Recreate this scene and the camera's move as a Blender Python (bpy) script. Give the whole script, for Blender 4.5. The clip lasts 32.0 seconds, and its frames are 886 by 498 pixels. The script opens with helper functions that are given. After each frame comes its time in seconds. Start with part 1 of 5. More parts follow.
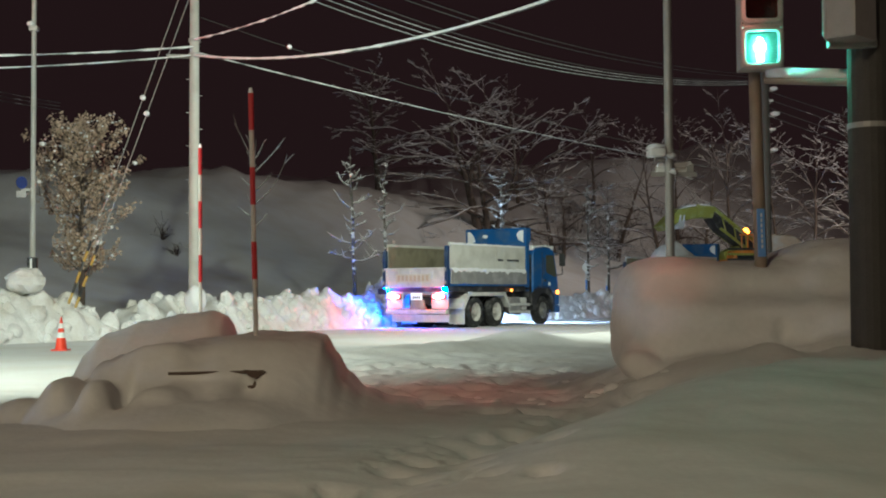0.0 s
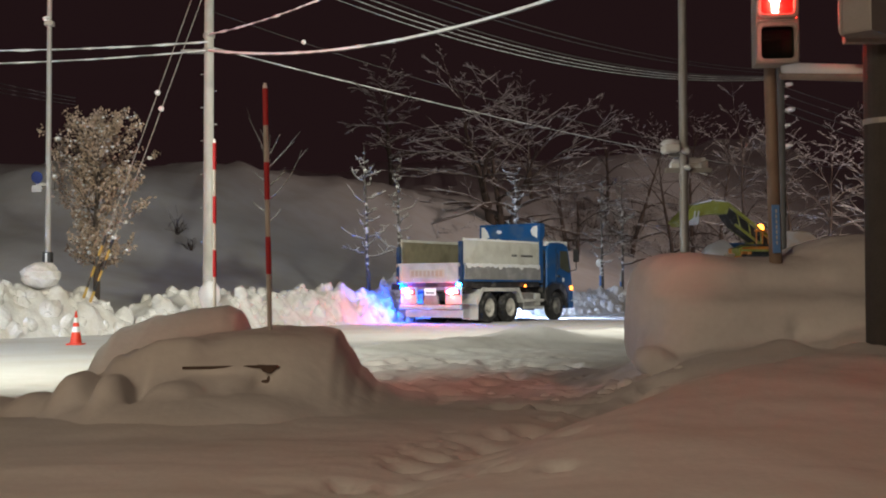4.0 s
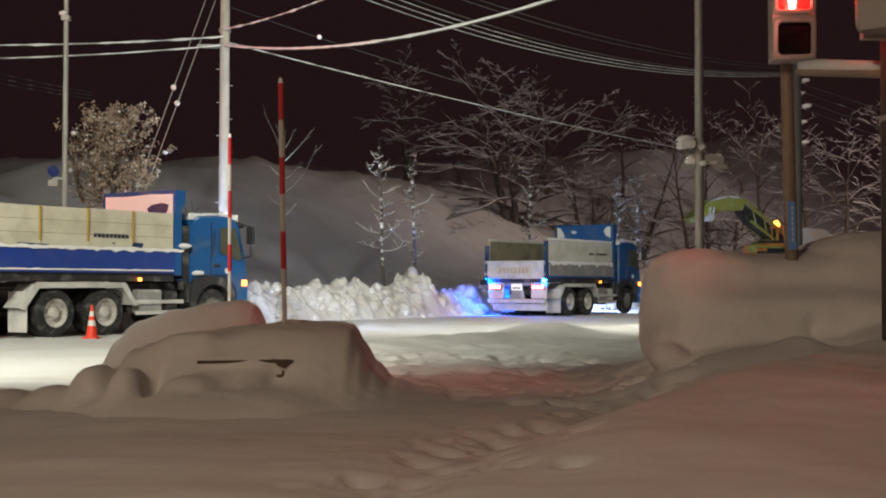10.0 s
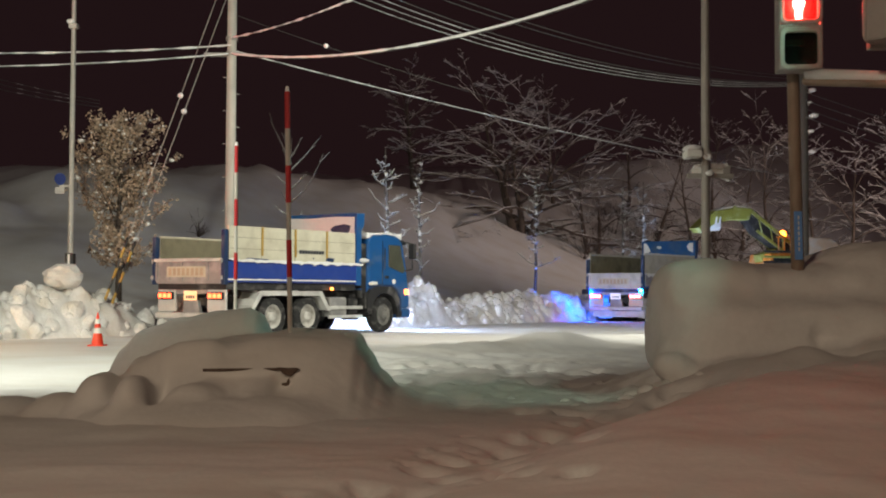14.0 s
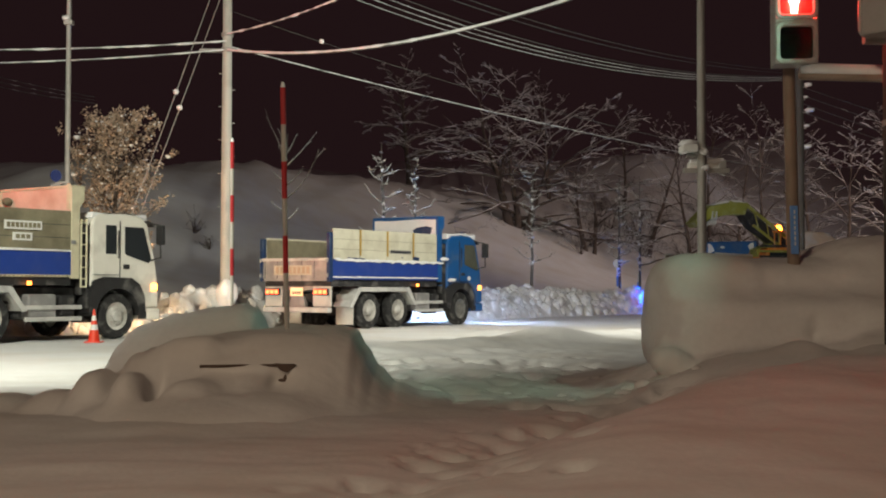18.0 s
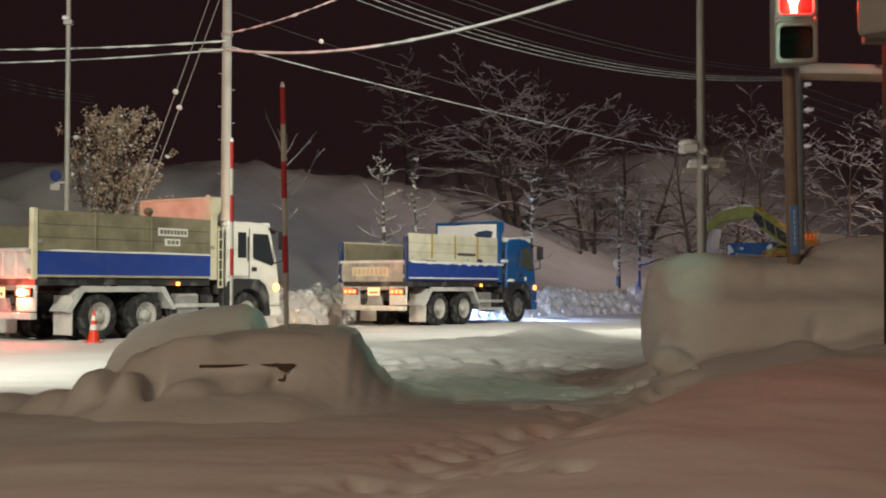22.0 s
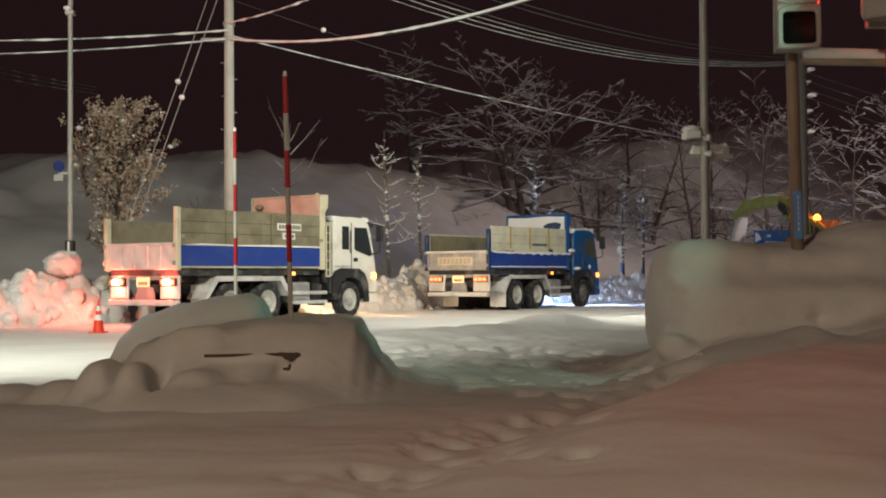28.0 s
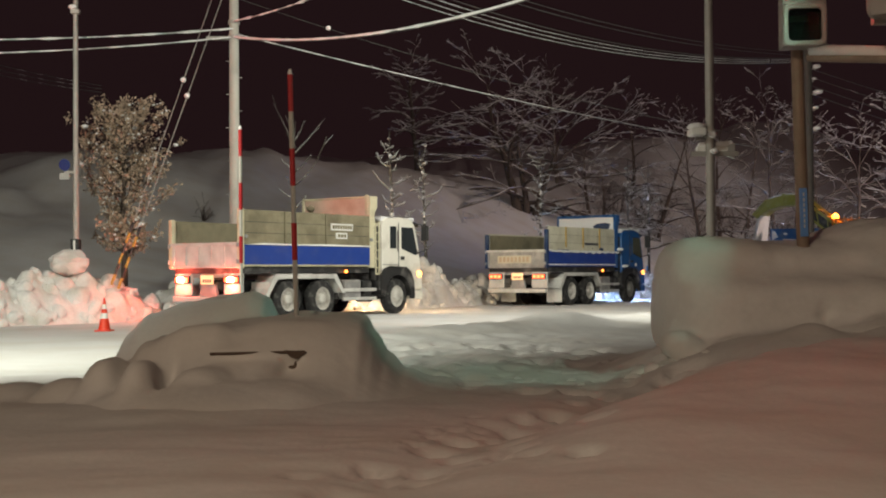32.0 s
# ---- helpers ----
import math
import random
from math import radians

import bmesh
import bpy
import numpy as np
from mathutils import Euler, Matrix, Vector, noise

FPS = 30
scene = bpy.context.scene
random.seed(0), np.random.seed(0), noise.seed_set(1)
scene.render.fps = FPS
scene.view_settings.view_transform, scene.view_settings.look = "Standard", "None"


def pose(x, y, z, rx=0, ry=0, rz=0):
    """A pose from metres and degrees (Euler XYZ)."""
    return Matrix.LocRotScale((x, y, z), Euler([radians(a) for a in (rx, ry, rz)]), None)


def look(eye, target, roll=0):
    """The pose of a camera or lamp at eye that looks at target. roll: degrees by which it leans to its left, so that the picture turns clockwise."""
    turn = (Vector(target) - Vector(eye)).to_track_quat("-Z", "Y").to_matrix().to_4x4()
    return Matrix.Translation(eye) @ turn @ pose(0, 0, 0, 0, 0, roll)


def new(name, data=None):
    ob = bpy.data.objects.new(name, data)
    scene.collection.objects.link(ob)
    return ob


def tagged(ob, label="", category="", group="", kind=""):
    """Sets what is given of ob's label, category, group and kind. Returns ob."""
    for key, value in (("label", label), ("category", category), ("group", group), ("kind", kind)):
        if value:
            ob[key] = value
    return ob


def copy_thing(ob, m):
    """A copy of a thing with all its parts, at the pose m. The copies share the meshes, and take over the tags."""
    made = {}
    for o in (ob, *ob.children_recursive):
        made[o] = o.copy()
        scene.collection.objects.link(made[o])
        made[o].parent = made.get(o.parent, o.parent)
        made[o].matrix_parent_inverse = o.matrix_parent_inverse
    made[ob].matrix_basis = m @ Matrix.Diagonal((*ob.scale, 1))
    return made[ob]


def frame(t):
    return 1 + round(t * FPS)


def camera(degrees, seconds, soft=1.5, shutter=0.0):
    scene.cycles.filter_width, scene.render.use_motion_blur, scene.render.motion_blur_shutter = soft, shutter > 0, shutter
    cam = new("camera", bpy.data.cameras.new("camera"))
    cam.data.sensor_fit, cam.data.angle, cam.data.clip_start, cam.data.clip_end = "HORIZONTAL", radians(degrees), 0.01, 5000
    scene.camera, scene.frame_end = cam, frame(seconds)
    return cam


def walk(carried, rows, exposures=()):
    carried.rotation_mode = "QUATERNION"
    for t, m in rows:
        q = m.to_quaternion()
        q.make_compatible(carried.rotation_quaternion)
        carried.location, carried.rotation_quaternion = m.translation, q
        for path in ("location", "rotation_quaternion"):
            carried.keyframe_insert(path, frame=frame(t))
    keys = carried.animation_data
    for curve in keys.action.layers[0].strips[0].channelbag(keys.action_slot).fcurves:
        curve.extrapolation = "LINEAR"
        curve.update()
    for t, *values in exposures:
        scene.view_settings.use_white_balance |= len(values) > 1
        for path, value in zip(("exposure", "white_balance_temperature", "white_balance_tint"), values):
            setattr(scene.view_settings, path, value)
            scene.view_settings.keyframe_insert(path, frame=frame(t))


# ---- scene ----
cam = camera(39.25, 32.0, 1.95)
EYE = 1.12
# seconds, yaw to the left, pitch up, roll: a hand-held camera that turns on the spot
TURNS = [
    (0, -1.387, 2.026, -0.290), (0.5, -1.363, 2.039, -0.249), (1, -1.338, 2.047, -0.232), (1.5, -1.299, 2.034, -0.245),
    (2, -1.227, 2.001, -0.267), (2.5, -1.116, 1.959, -0.238), (3, -0.986, 1.917, -0.185), (3.5, -0.865, 1.872, -0.140),
    (5.5, -0.429, 1.649, -0.200), (6, -0.327, 1.612, -0.191), (6.5, -0.269, 1.582, -0.158), (7, -0.229, 1.562, -0.118),
    (7.5, -0.185, 1.563, -0.094), (8, -0.125, 1.585, -0.064), (8.5, -0.079, 1.608, -0.006), (9, -0.064, 1.611, 0.062),
    (9.5, -0.074, 1.601, 0.088), (10, -0.074, 1.604, 0.114), (10.5, -0.040, 1.654, 0.149), (11, 0.043, 1.770, 0.192),
    (11.5, 0.106, 1.877, 0.254), (12, 0.142, 1.958, 0.295), (12.5, 0.163, 2.004, 0.310), (13, 0.180, 2.012, 0.324),
    (13.5, 0.191, 2.011, 0.307), (14, 0.198, 2.007, 0.308), (14.5, 0.194, 1.999, 0.296), (16.5, 0.095, 1.901, 0.196),
    (17, 0.067, 1.871, 0.168), (17.5, 0.045, 1.832, 0.142), (18, 0.029, 1.800, 0.123), (18.5, 0.026, 1.782, 0.111),
    (19, 0.029, 1.774, 0.109), (19.5, 0.031, 1.768, 0.126), (20, 0.038, 1.766, 0.153), (20.5, 0.046, 1.773, 0.178),
    (21, 0.043, 1.791, 0.180), (21.5, 0.031, 1.804, 0.142), (22, 0.016, 1.792, 0.099), (22.5, 0.003, 1.757, 0.031),
    (23, 0.006, 1.692, -0.011), (23.5, 0.030, 1.621, -0.058), (24, 0.057, 1.561, -0.108), (24.5, 0.072, 1.507, -0.139),
    (25, 0.073, 1.454, -0.159), (25.5, 0.068, 1.389, -0.189), (27.5, 0.167, 1.268, -0.257), (28, 0.190, 1.241, -0.293),
    (28.5, 0.216, 1.239, -0.313), (29, 0.249, 1.263, -0.351), (29.5, 0.276, 1.294, -0.366), (30, 0.297, 1.309, -0.356),
    (30.5, 0.310, 1.297, -0.364), (31, 0.330, 1.262, -0.397), (31.5, 0.372, 1.207, -0.417), (32, 0.435, 1.143, -0.384)]
walk(cam, [(t, pose(0, 0, EYE, 90 + p, 0, y) @ pose(0, 0, 0, 0, 0, r)) for t, y, p, r in TURNS],
     [(0, 0.14, 5950, -4), (2.2, 0.14, 5950, -4), (2.35, 0.0, 6500, 10), (32, 0.0, 6500, 10)])

# ---- light: a winter night, lit by unseen street lamps and an added hill lamp ----
world = bpy.data.worlds.new("night")
scene.world = world
world.use_nodes = True
world.node_tree.nodes["Background"].inputs["Color"].default_value = (1.0, 0.47, 0.52, 1)
world.node_tree.nodes["Background"].inputs["Strength"].default_value = 0.0135


def spot_light(name, at, aim, watts, colour, cone, size=0.25, blend=0.7):
    d = bpy.data.lights.new(name, "SPOT")
    d.energy, d.color, d.spot_size, d.spot_blend, d.shadow_soft_size = watts, colour, radians(cone), blend, size
    ob = new(name, d)
    ob.matrix_world = look(at, aim)
    return ob


spot_light("lamp_light", (-8.0, 9.0, 9.5), (-10.0, 29.0, 0.5), 10500, (0.97, 0.97, 0.80), 112, 0.25, 0.8)
spot_light("lamp_light", (5.2, 28.0, 9.8), (2.6, 37.0, 0.0), 4200, (0.98, 0.95, 0.80), 132, 0.25, 0.6)
spot_light("lamp_light", (-5.5, -4.0, 8.5), (0.0, 12.0, 0.0), 2500, (1.0, 0.75, 0.51), 120)
# added fill lamp without a post: brightens the wooded hill's right side
spot_light("lamp_light", (40.0, 60.0, 13.0), (20.0, 88.0, 7.0), 20000, (1.0, 0.76, 0.64), 110, 2.5)

# ---- the road's own axes: s along the trucks' lane, n to its left ----
LANE = radians(55.3)
ALONG, ASIDE = Vector((math.cos(LANE), math.sin(LANE), 0)), Vector((-math.sin(LANE), math.cos(LANE), 0))
START = Vector((-2.84, 35.16, 0))


def road(s, n, z=0.0):
    return START + ALONG * s + ASIDE * n + Vector((0, 0, z))


def road_sn(x, y):
    d = Vector((x, y, 0)) - START
    return d.dot(ALONG), d.dot(ASIDE)


def smooth(a, b, x):
    t = min(1.0, max(0.0, (x - a) / (b - a)))
    return t * t * (3 - 2 * t)


def wave(x, y, z=0.0, scale=1.0, octaves=3):
    return noise.fractal(Vector((x * scale, y * scale, z)), 1.0, 2.0, octaves)


def bump(x, y, cx, cy, rx, ry, power=1.0):
    return math.exp(-((((x - cx) / rx) ** 2 + ((y - cy) / ry) ** 2) ** power))


# ---- materials ----
def material(name, colour, rough=0.6, metal=0.0, vary=0.12, scale=6.0, bump=0.1, fine=60.0, dirt=None, dirt_at=0.55, spread=0.15, island=0.0, coat=0.0):
    """Base colour with two scales of variation, an optional second colour in patches, and bump."""
    m = bpy.data.materials.new(name)
    m.use_nodes = True
    nt = m.node_tree
    bsdf = nt.nodes["Principled BSDF"]
    add = lambda kind: nt.nodes.new(kind)
    co = add("ShaderNodeTexCoord")
    n1, n2 = add("ShaderNodeTexNoise"), add("ShaderNodeTexNoise")
    n1.inputs["Scale"].default_value, n1.inputs["Detail"].default_value = scale, 4
    n2.inputs["Scale"].default_value, n2.inputs["Detail"].default_value = fine, 3
    for n in (n1, n2):
        nt.links.new(co.outputs["Object"], n.inputs["Vector"])
    mixed = add("ShaderNodeMath")
    mixed.operation = "ADD"
    nt.links.new(n1.outputs["Fac"], mixed.inputs[0])
    nt.links.new(n2.outputs["Fac"], mixed.inputs[1])
    mr = add("ShaderNodeMapRange")
    mr.inputs["From Min"].default_value, mr.inputs["From Max"].default_value = 0.6, 1.4
    mr.inputs["To Min"].default_value, mr.inputs["To Max"].default_value = 1 - vary, 1 + vary
    nt.links.new(mixed.outputs[0], mr.inputs["Value"])
    hsv = add("ShaderNodeHueSaturation")
    hsv.inputs["Color"].default_value = (*colour, 1)
    value = mr.outputs[0]
    if island:
        info, mul = add("ShaderNodeObjectInfo"), add("ShaderNodeMapRange")
        mul.inputs["To Min"].default_value, mul.inputs["To Max"].default_value = 1 - island, 1 + island
        nt.links.new(info.outputs["Random"], mul.inputs["Value"])
        times = add("ShaderNodeMath")
        times.operation = "MULTIPLY"
        nt.links.new(mr.outputs[0], times.inputs[0])
        nt.links.new(mul.outputs[0], times.inputs[1])
        value = times.outputs[0]
    nt.links.new(value, hsv.inputs["Value"])
    out = hsv.outputs["Color"]
    if dirt:
        n3, ramp, mix = add("ShaderNodeTexNoise"), add("ShaderNodeMapRange"), add("ShaderNodeMix")
        n3.inputs["Scale"].default_value, n3.inputs["Detail"].default_value = scale * 0.45, 6
        ramp.inputs["From Min"].default_value, ramp.inputs["From Max"].default_value = dirt_at - spread, dirt_at + spread
        mix.data_type = "RGBA"
        nt.links.new(co.outputs["Object"], n3.inputs["Vector"])
        nt.links.new(n3.outputs["Fac"], ramp.inputs["Value"])
        nt.links.new(ramp.outputs[0], mix.inputs["Factor"])
        nt.links.new(out, mix.inputs["A"])
        mix.inputs["B"].default_value = (*dirt, 1)
        out = mix.outputs["Result"]
    nt.links.new(out, bsdf.inputs["Base Color"])
    bsdf.inputs["Roughness"].default_value, bsdf.inputs["Metallic"].default_value = rough, metal
    bsdf.inputs["Coat Weight"].default_value = coat
    if bump:
        b = add("ShaderNodeBump")
        b.inputs["Strength"].default_value, b.inputs["Distance"].default_value = bump, 0.02
        nt.links.new(mixed.outputs[0], b.inputs["Height"])
        nt.links.new(b.outputs[0], bsdf.inputs["Normal"])
    return m


def glow(name, colour, strength, base=(0.3, 0.3, 0.3)):
    m = bpy.data.materials.new(name)
    m.use_nodes = True
    b = m.node_tree.nodes["Principled BSDF"]
    b.inputs["Base Color"].default_value = (*base, 1)
    b.inputs["Emission Color"].default_value, b.inputs["Emission Strength"].default_value = (*colour, 1), strength
    return m


def tinted(name, colour):
    m = bpy.data.materials.new(name)
    m.use_nodes = True
    nt = m.node_tree
    t, g, mix = nt.nodes.new("ShaderNodeBsdfTransparent"), nt.nodes.new("ShaderNodeBsdfGlossy"), nt.nodes.new("ShaderNodeMixShader")
    t.inputs["Color"].default_value, g.inputs["Roughness"].default_value = (*colour, 1), 0.15
    mix.inputs["Fac"].default_value = 0.05
    nt.links.new(t.outputs[0], mix.inputs[1])
    nt.links.new(g.outputs[0], mix.inputs[2])
    nt.links.new(mix.outputs[0], nt.nodes["Material Output"].inputs["Surface"])
    return m


SNOW = material("snow", (0.82, 0.83, 0.85), 0.75, 0, 0.05, 1.2, 0.16, 14.0)
SNOW_TROD = material("trodden_snow", (0.81, 0.815, 0.82), 0.8, 0, 0.05, 1.3, 0.18, 16.0, dirt=(0.73, 0.71, 0.68), dirt_at=0.60)
SNOW_CHUNK = material("ploughed_snow", (0.80, 0.80, 0.80), 0.75, 0, 0.10, 3.0, 0.6, 18.0, dirt=(0.60, 0.56, 0.50), dirt_at=0.6)
BARK = material("bark", (0.075, 0.056, 0.045), 0.9, 0, 0.3, 5, 0.4)
BARK_PALE = material("pale_bark", (0.10, 0.09, 0.08), 0.9, 0, 0.25, 8, 0.3)
LEAF = material("dry_leaf", (0.35, 0.265, 0.20), 0.8, 0, 0.4, 3, 0.1, island=0.3)
CONCRETE = material("concrete_pole", (0.50, 0.50, 0.46), 0.8, 0, 0.10, 4, 0.2, dirt=(0.36, 0.36, 0.33), dirt_at=0.62)
GALVANISED = material("galvanised_steel", (0.40, 0.39, 0.37), 0.55, 0.3, 0.12, 8, 0.1)
BROWN_STEEL = material("brown_painted_steel", (0.30, 0.23, 0.18), 0.5, 0, 0.12, 6, 0.08, dirt=(0.20, 0.15, 0.12), dirt_at=0.62)
DARK_POLE = material("weathered_dark_pole", (0.07, 0.065, 0.06), 0.8, 0, 0.2, 5, 0.2)
RED_BAND = material("red_band", (0.42, 0.012, 0.018), 0.5, 0, 0.12, 8, 0.05)
WHITE_BAND = material("white_band", (0.50, 0.48, 0.45), 0.5, 0, 0.1, 8, 0.05, dirt=(0.42, 0.39, 0.35), dirt_at=0.6)
RUBBER = material("tyre_rubber", (0.020, 0.020, 0.021), 0.85, 0, 0.2, 12, 0.3, dirt=(0.16, 0.155, 0.15), dirt_at=0.66)
RIM = material("wheel_paint", (0.60, 0.59, 0.56), 0.5, 0, 0.12, 8, 0.08, dirt=(0.32, 0.30, 0.27), dirt_at=0.6)
DARK_RIM = material("dull_grey_wheel_paint", (0.16, 0.16, 0.155), 0.6, 0.1, 0.15, 8, 0.1, dirt=(0.30, 0.29, 0.27), dirt_at=0.62)
BLACK = material("black_frame_paint", (0.022, 0.022, 0.024), 0.6, 0, 0.2, 6, 0.1, dirt=(0.22, 0.21, 0.20), dirt_at=0.68)
GREY_STEEL = material("dull_steel", (0.36, 0.36, 0.36), 0.5, 0.4, 0.14, 6, 0.1, dirt=(0.6, 0.6, 0.6), dirt_at=0.66)
BLUE_PAINT = material("blue_truck_paint", (0.013, 0.10, 0.31), 0.35, 0, 0.08, 5, 0.04, dirt=(0.10, 0.15, 0.24), dirt_at=0.68, coat=0.3)
BLUE_BAND = material("deep_blue_paint", (0.018, 0.055, 0.30), 0.4, 0, 0.08, 5, 0.04, dirt=(0.05, 0.08, 0.30), dirt_at=0.65)
DARK_BLUE = material("dark_blue_paint", (0.010, 0.035, 0.11), 0.45, 0, 0.1, 5, 0.05, dirt=(0.10, 0.13, 0.18), dirt_at=0.66)
WHITE_PAINT = material("white_truck_paint", (0.84, 0.82, 0.75), 0.35, 0, 0.05, 5, 0.04, dirt=(0.55, 0.52, 0.46), dirt_at=0.68, coat=0.3)
CREAM_PAINT = material("cream_paint", (0.66, 0.62, 0.45), 0.5, 0, 0.08, 5, 0.06, dirt=(0.45, 0.40, 0.28), dirt_at=0.65)
CREAM_BOARD = material("cream_painted_boards", (0.64, 0.62, 0.50), 0.7, 0, 0.08, 4, 0.12, dirt=(0.46, 0.43, 0.33), dirt_at=0.62)
PALE_BOARD = material("pale_painted_boards", (0.60, 0.60, 0.55), 0.7, 0, 0.08, 4, 0.12, dirt=(0.44, 0.43, 0.38), dirt_at=0.62)
OLIVE_BOARD = material("weathered_plywood", (0.25, 0.225, 0.15), 0.85, 0, 0.14, 5, 0.2, dirt=(0.15, 0.13, 0.085), dirt_at=0.58)
FROSTED_BOARD = material("frosted_cream_headboard", (0.74, 0.60, 0.50), 0.6, 0, 0.12, 4, 0.08, dirt=(0.60, 0.40, 0.30), dirt_at=0.6)
STOP_RED = glow("stop_lamp_red", (1.0, 0.06, 0.05), 420, (0.5, 0.02, 0.02))
WHITE_STEEL = material("snow_crusted_white_steel", (0.62, 0.62, 0.60), 0.6, 0.0, 0.10, 5, 0.15, dirt=(0.40, 0.40, 0.40), dirt_at=0.62)
YELLOW_WOOD = material("yellow_batten", (0.46, 0.30, 0.07), 0.7, 0, 0.12, 6, 0.1)
LIME = material("lime_yellow_paint", (0.29, 0.30, 0.06), 0.45, 0, 0.10, 5, 0.06, dirt=(0.45, 0.47, 0.25), dirt_at=0.62)
ORANGE_PAINT = material("orange_machine_paint", (0.65, 0.22, 0.03), 0.45, 0, 0.1, 5, 0.06, dirt=(0.60, 0.45, 0.30), dirt_at=0.6)
# opaque: its patchy olive grey stands for the lit view through the cab
PALE_GLASS = material("pale_cab_glass", (0.085, 0.09, 0.07), 0.08, 0, 0.35, 2.2, 0)
GLASS = material("dark_cab_glass", (0.03, 0.035, 0.04), 0.06, 0, 0.05, 3, 0)
CONE_RED = material("cone_red", (0.80, 0.055, 0.02), 0.45, 0, 0.06, 12, 0.03)
SHEET_WHITE = material("reflective_white", (0.80, 0.80, 0.78), 0.4, 0, 0.05, 8, 0.02)
SIGN_BLUE = material("sign_blue", (0.012, 0.03, 0.17), 0.4, 0, 0.08, 6, 0.02)
TAPE_BLUE = material("pale_blue_plate", (0.16, 0.36, 0.80), 0.45, 0, 0.10, 8, 0.03)
CABLE = material("black_cable", (0.05, 0.05, 0.05), 0.7, 0, 0.2, 6, 0)
INK = material("dark_lettering", (0.05, 0.055, 0.07), 0.7, 0, 0.1, 8, 0)
SIGNAL_GREY = material("signal_housing_grey", (0.40, 0.385, 0.375), 0.5, 0.1, 0.08, 8, 0.06)
LENS_DARK = material("dark_signal_lens", (0.02, 0.02, 0.022), 0.25, 0, 0.1, 20, 0.05)
TAIL_RED = glow("tail_lamp_red", (1.0, 0.10, 0.03), 8, (0.5, 0.02, 0.02))
BRAKE_RED = glow("brake_lamp_red", (1.0, 0.12, 0.06), 680, (0.5, 0.02, 0.02))
WARM_RED = glow("bright_tail_lamp_red", (1.0, 0.05, 0.06), 45, (0.5, 0.02, 0.02))
AMBER = glow("amber_lamp", (1.0, 0.24, 0.02), 7)
CORNER_AMBER = glow("amber_corner_lamp", (1.0, 0.30, 0.03), 14)
HEAD_AMBER = glow("head_lamp_warm", (1.0, 0.60, 0.30), 800)
HEAD_COOL = glow("head_lamp_cool", (0.50, 0.66, 1.0), 2000)
BLUE_LAMP = glow("blue_marker_lamp", (0.002, 0.16, 1.0), 700)
BLUE_STRONG = glow("blue_lamp_bright", (0.0, 0.10, 1.0), 3600)
BEACON = glow("amber_beacon", (1.0, 0.16, 0.01), 28)
# number plates glow themselves in place of the lamplight falling on them
PLATE_WHITE_GLOW = glow("glowing_white_plate", (0.95, 0.95, 1.0), 0.7, (0.6, 0.6, 0.6))
PLATE_GLOW = glow("glowing_number_plate", (1.0, 0.45, 0.15), 1.3, (0.6, 0.6, 0.5))


# ---- mesh helpers ----
def mesh_of(name, bm, mat, soft=False):
    me = bpy.data.meshes.new(name)
    bm.to_mesh(me)
    bm.free()
    if mat:
        me.materials.append(mat)
    if soft:
        for p in me.polygons:
            p.use_smooth = True
    return me


def part(name, bm, mat, parent, label="", soft=False, at=None):
    ob = new(name, mesh_of(name, bm, mat, soft))
    ob.parent = parent
    if at is not None:
        ob.matrix_basis = at
    if label:
        ob["label"] = label
    return ob


def thing(name, bm, mat, at=None, soft=False, **tags):
    ob = new(name, mesh_of(name, bm, mat, soft) if bm else None)
    if at is not None:
        ob.matrix_basis = at
    return tagged(ob, **tags)


def box(x0, x1, y0, y1, z0, z1, bevel=0.0, bm=None):
    bm = bm or bmesh.new()
    made = bmesh.ops.create_cube(bm, size=1.0, matrix=Matrix.Translation(((x0 + x1) / 2, (y0 + y1) / 2, (z0 + z1) / 2)) @ Matrix.Diagonal((x1 - x0, y1 - y0, z1 - z0, 1)))
    if bevel:
        edges = list({e for v in made["verts"] for e in v.link_edges})
        bmesh.ops.bevel(bm, geom=edges, offset=bevel, segments=2, affect="EDGES", profile=0.5)
    return bm


def cyl(p0, p1, r0, r1=None, sides=12, bm=None):
    bm = bm or bmesh.new()
    p0, p1 = Vector(p0), Vector(p1)
    d = p1 - p0
    m = Matrix.Translation((p0 + p1) / 2) @ d.to_track_quat("Z", "Y").to_matrix().to_4x4()
    bmesh.ops.create_cone(bm, cap_ends=True, segments=sides, radius1=r0, radius2=r0 if r1 is None else r1, depth=d.length, matrix=m)
    return bm


def prism(outline, y0, y1, bevel=0.0, axis="y", bm=None):
    """An outline in (x, z) pulled from y0 to y1 (axis y), or in (x, y) pulled in z, or in (y, z) pulled in x."""
    bm = bm or bmesh.new()
    put = {"y": lambda a, b, c: (a, c, b), "z": lambda a, b, c: (a, b, c), "x": lambda a, b, c: (c, a, b)}[axis]
    lo = [bm.verts.new(put(a, b, y0)) for a, b in outline]
    hi = [bm.verts.new(put(a, b, y1)) for a, b in outline]
    faces = [bm.faces.new(lo), bm.faces.new(hi[::-1])]
    k = len(outline)
    faces += [bm.faces.new((lo[i], hi[i], hi[(i + 1) % k], lo[(i + 1) % k])) for i in range(k)]
    bmesh.ops.recalc_face_normals(bm, faces=faces)
    if bevel:
        bmesh.ops.bevel(bm, geom=list({e for f in faces for e in f.edges}), offset=bevel, segments=2, affect="EDGES", profile=0.5)
    return bm


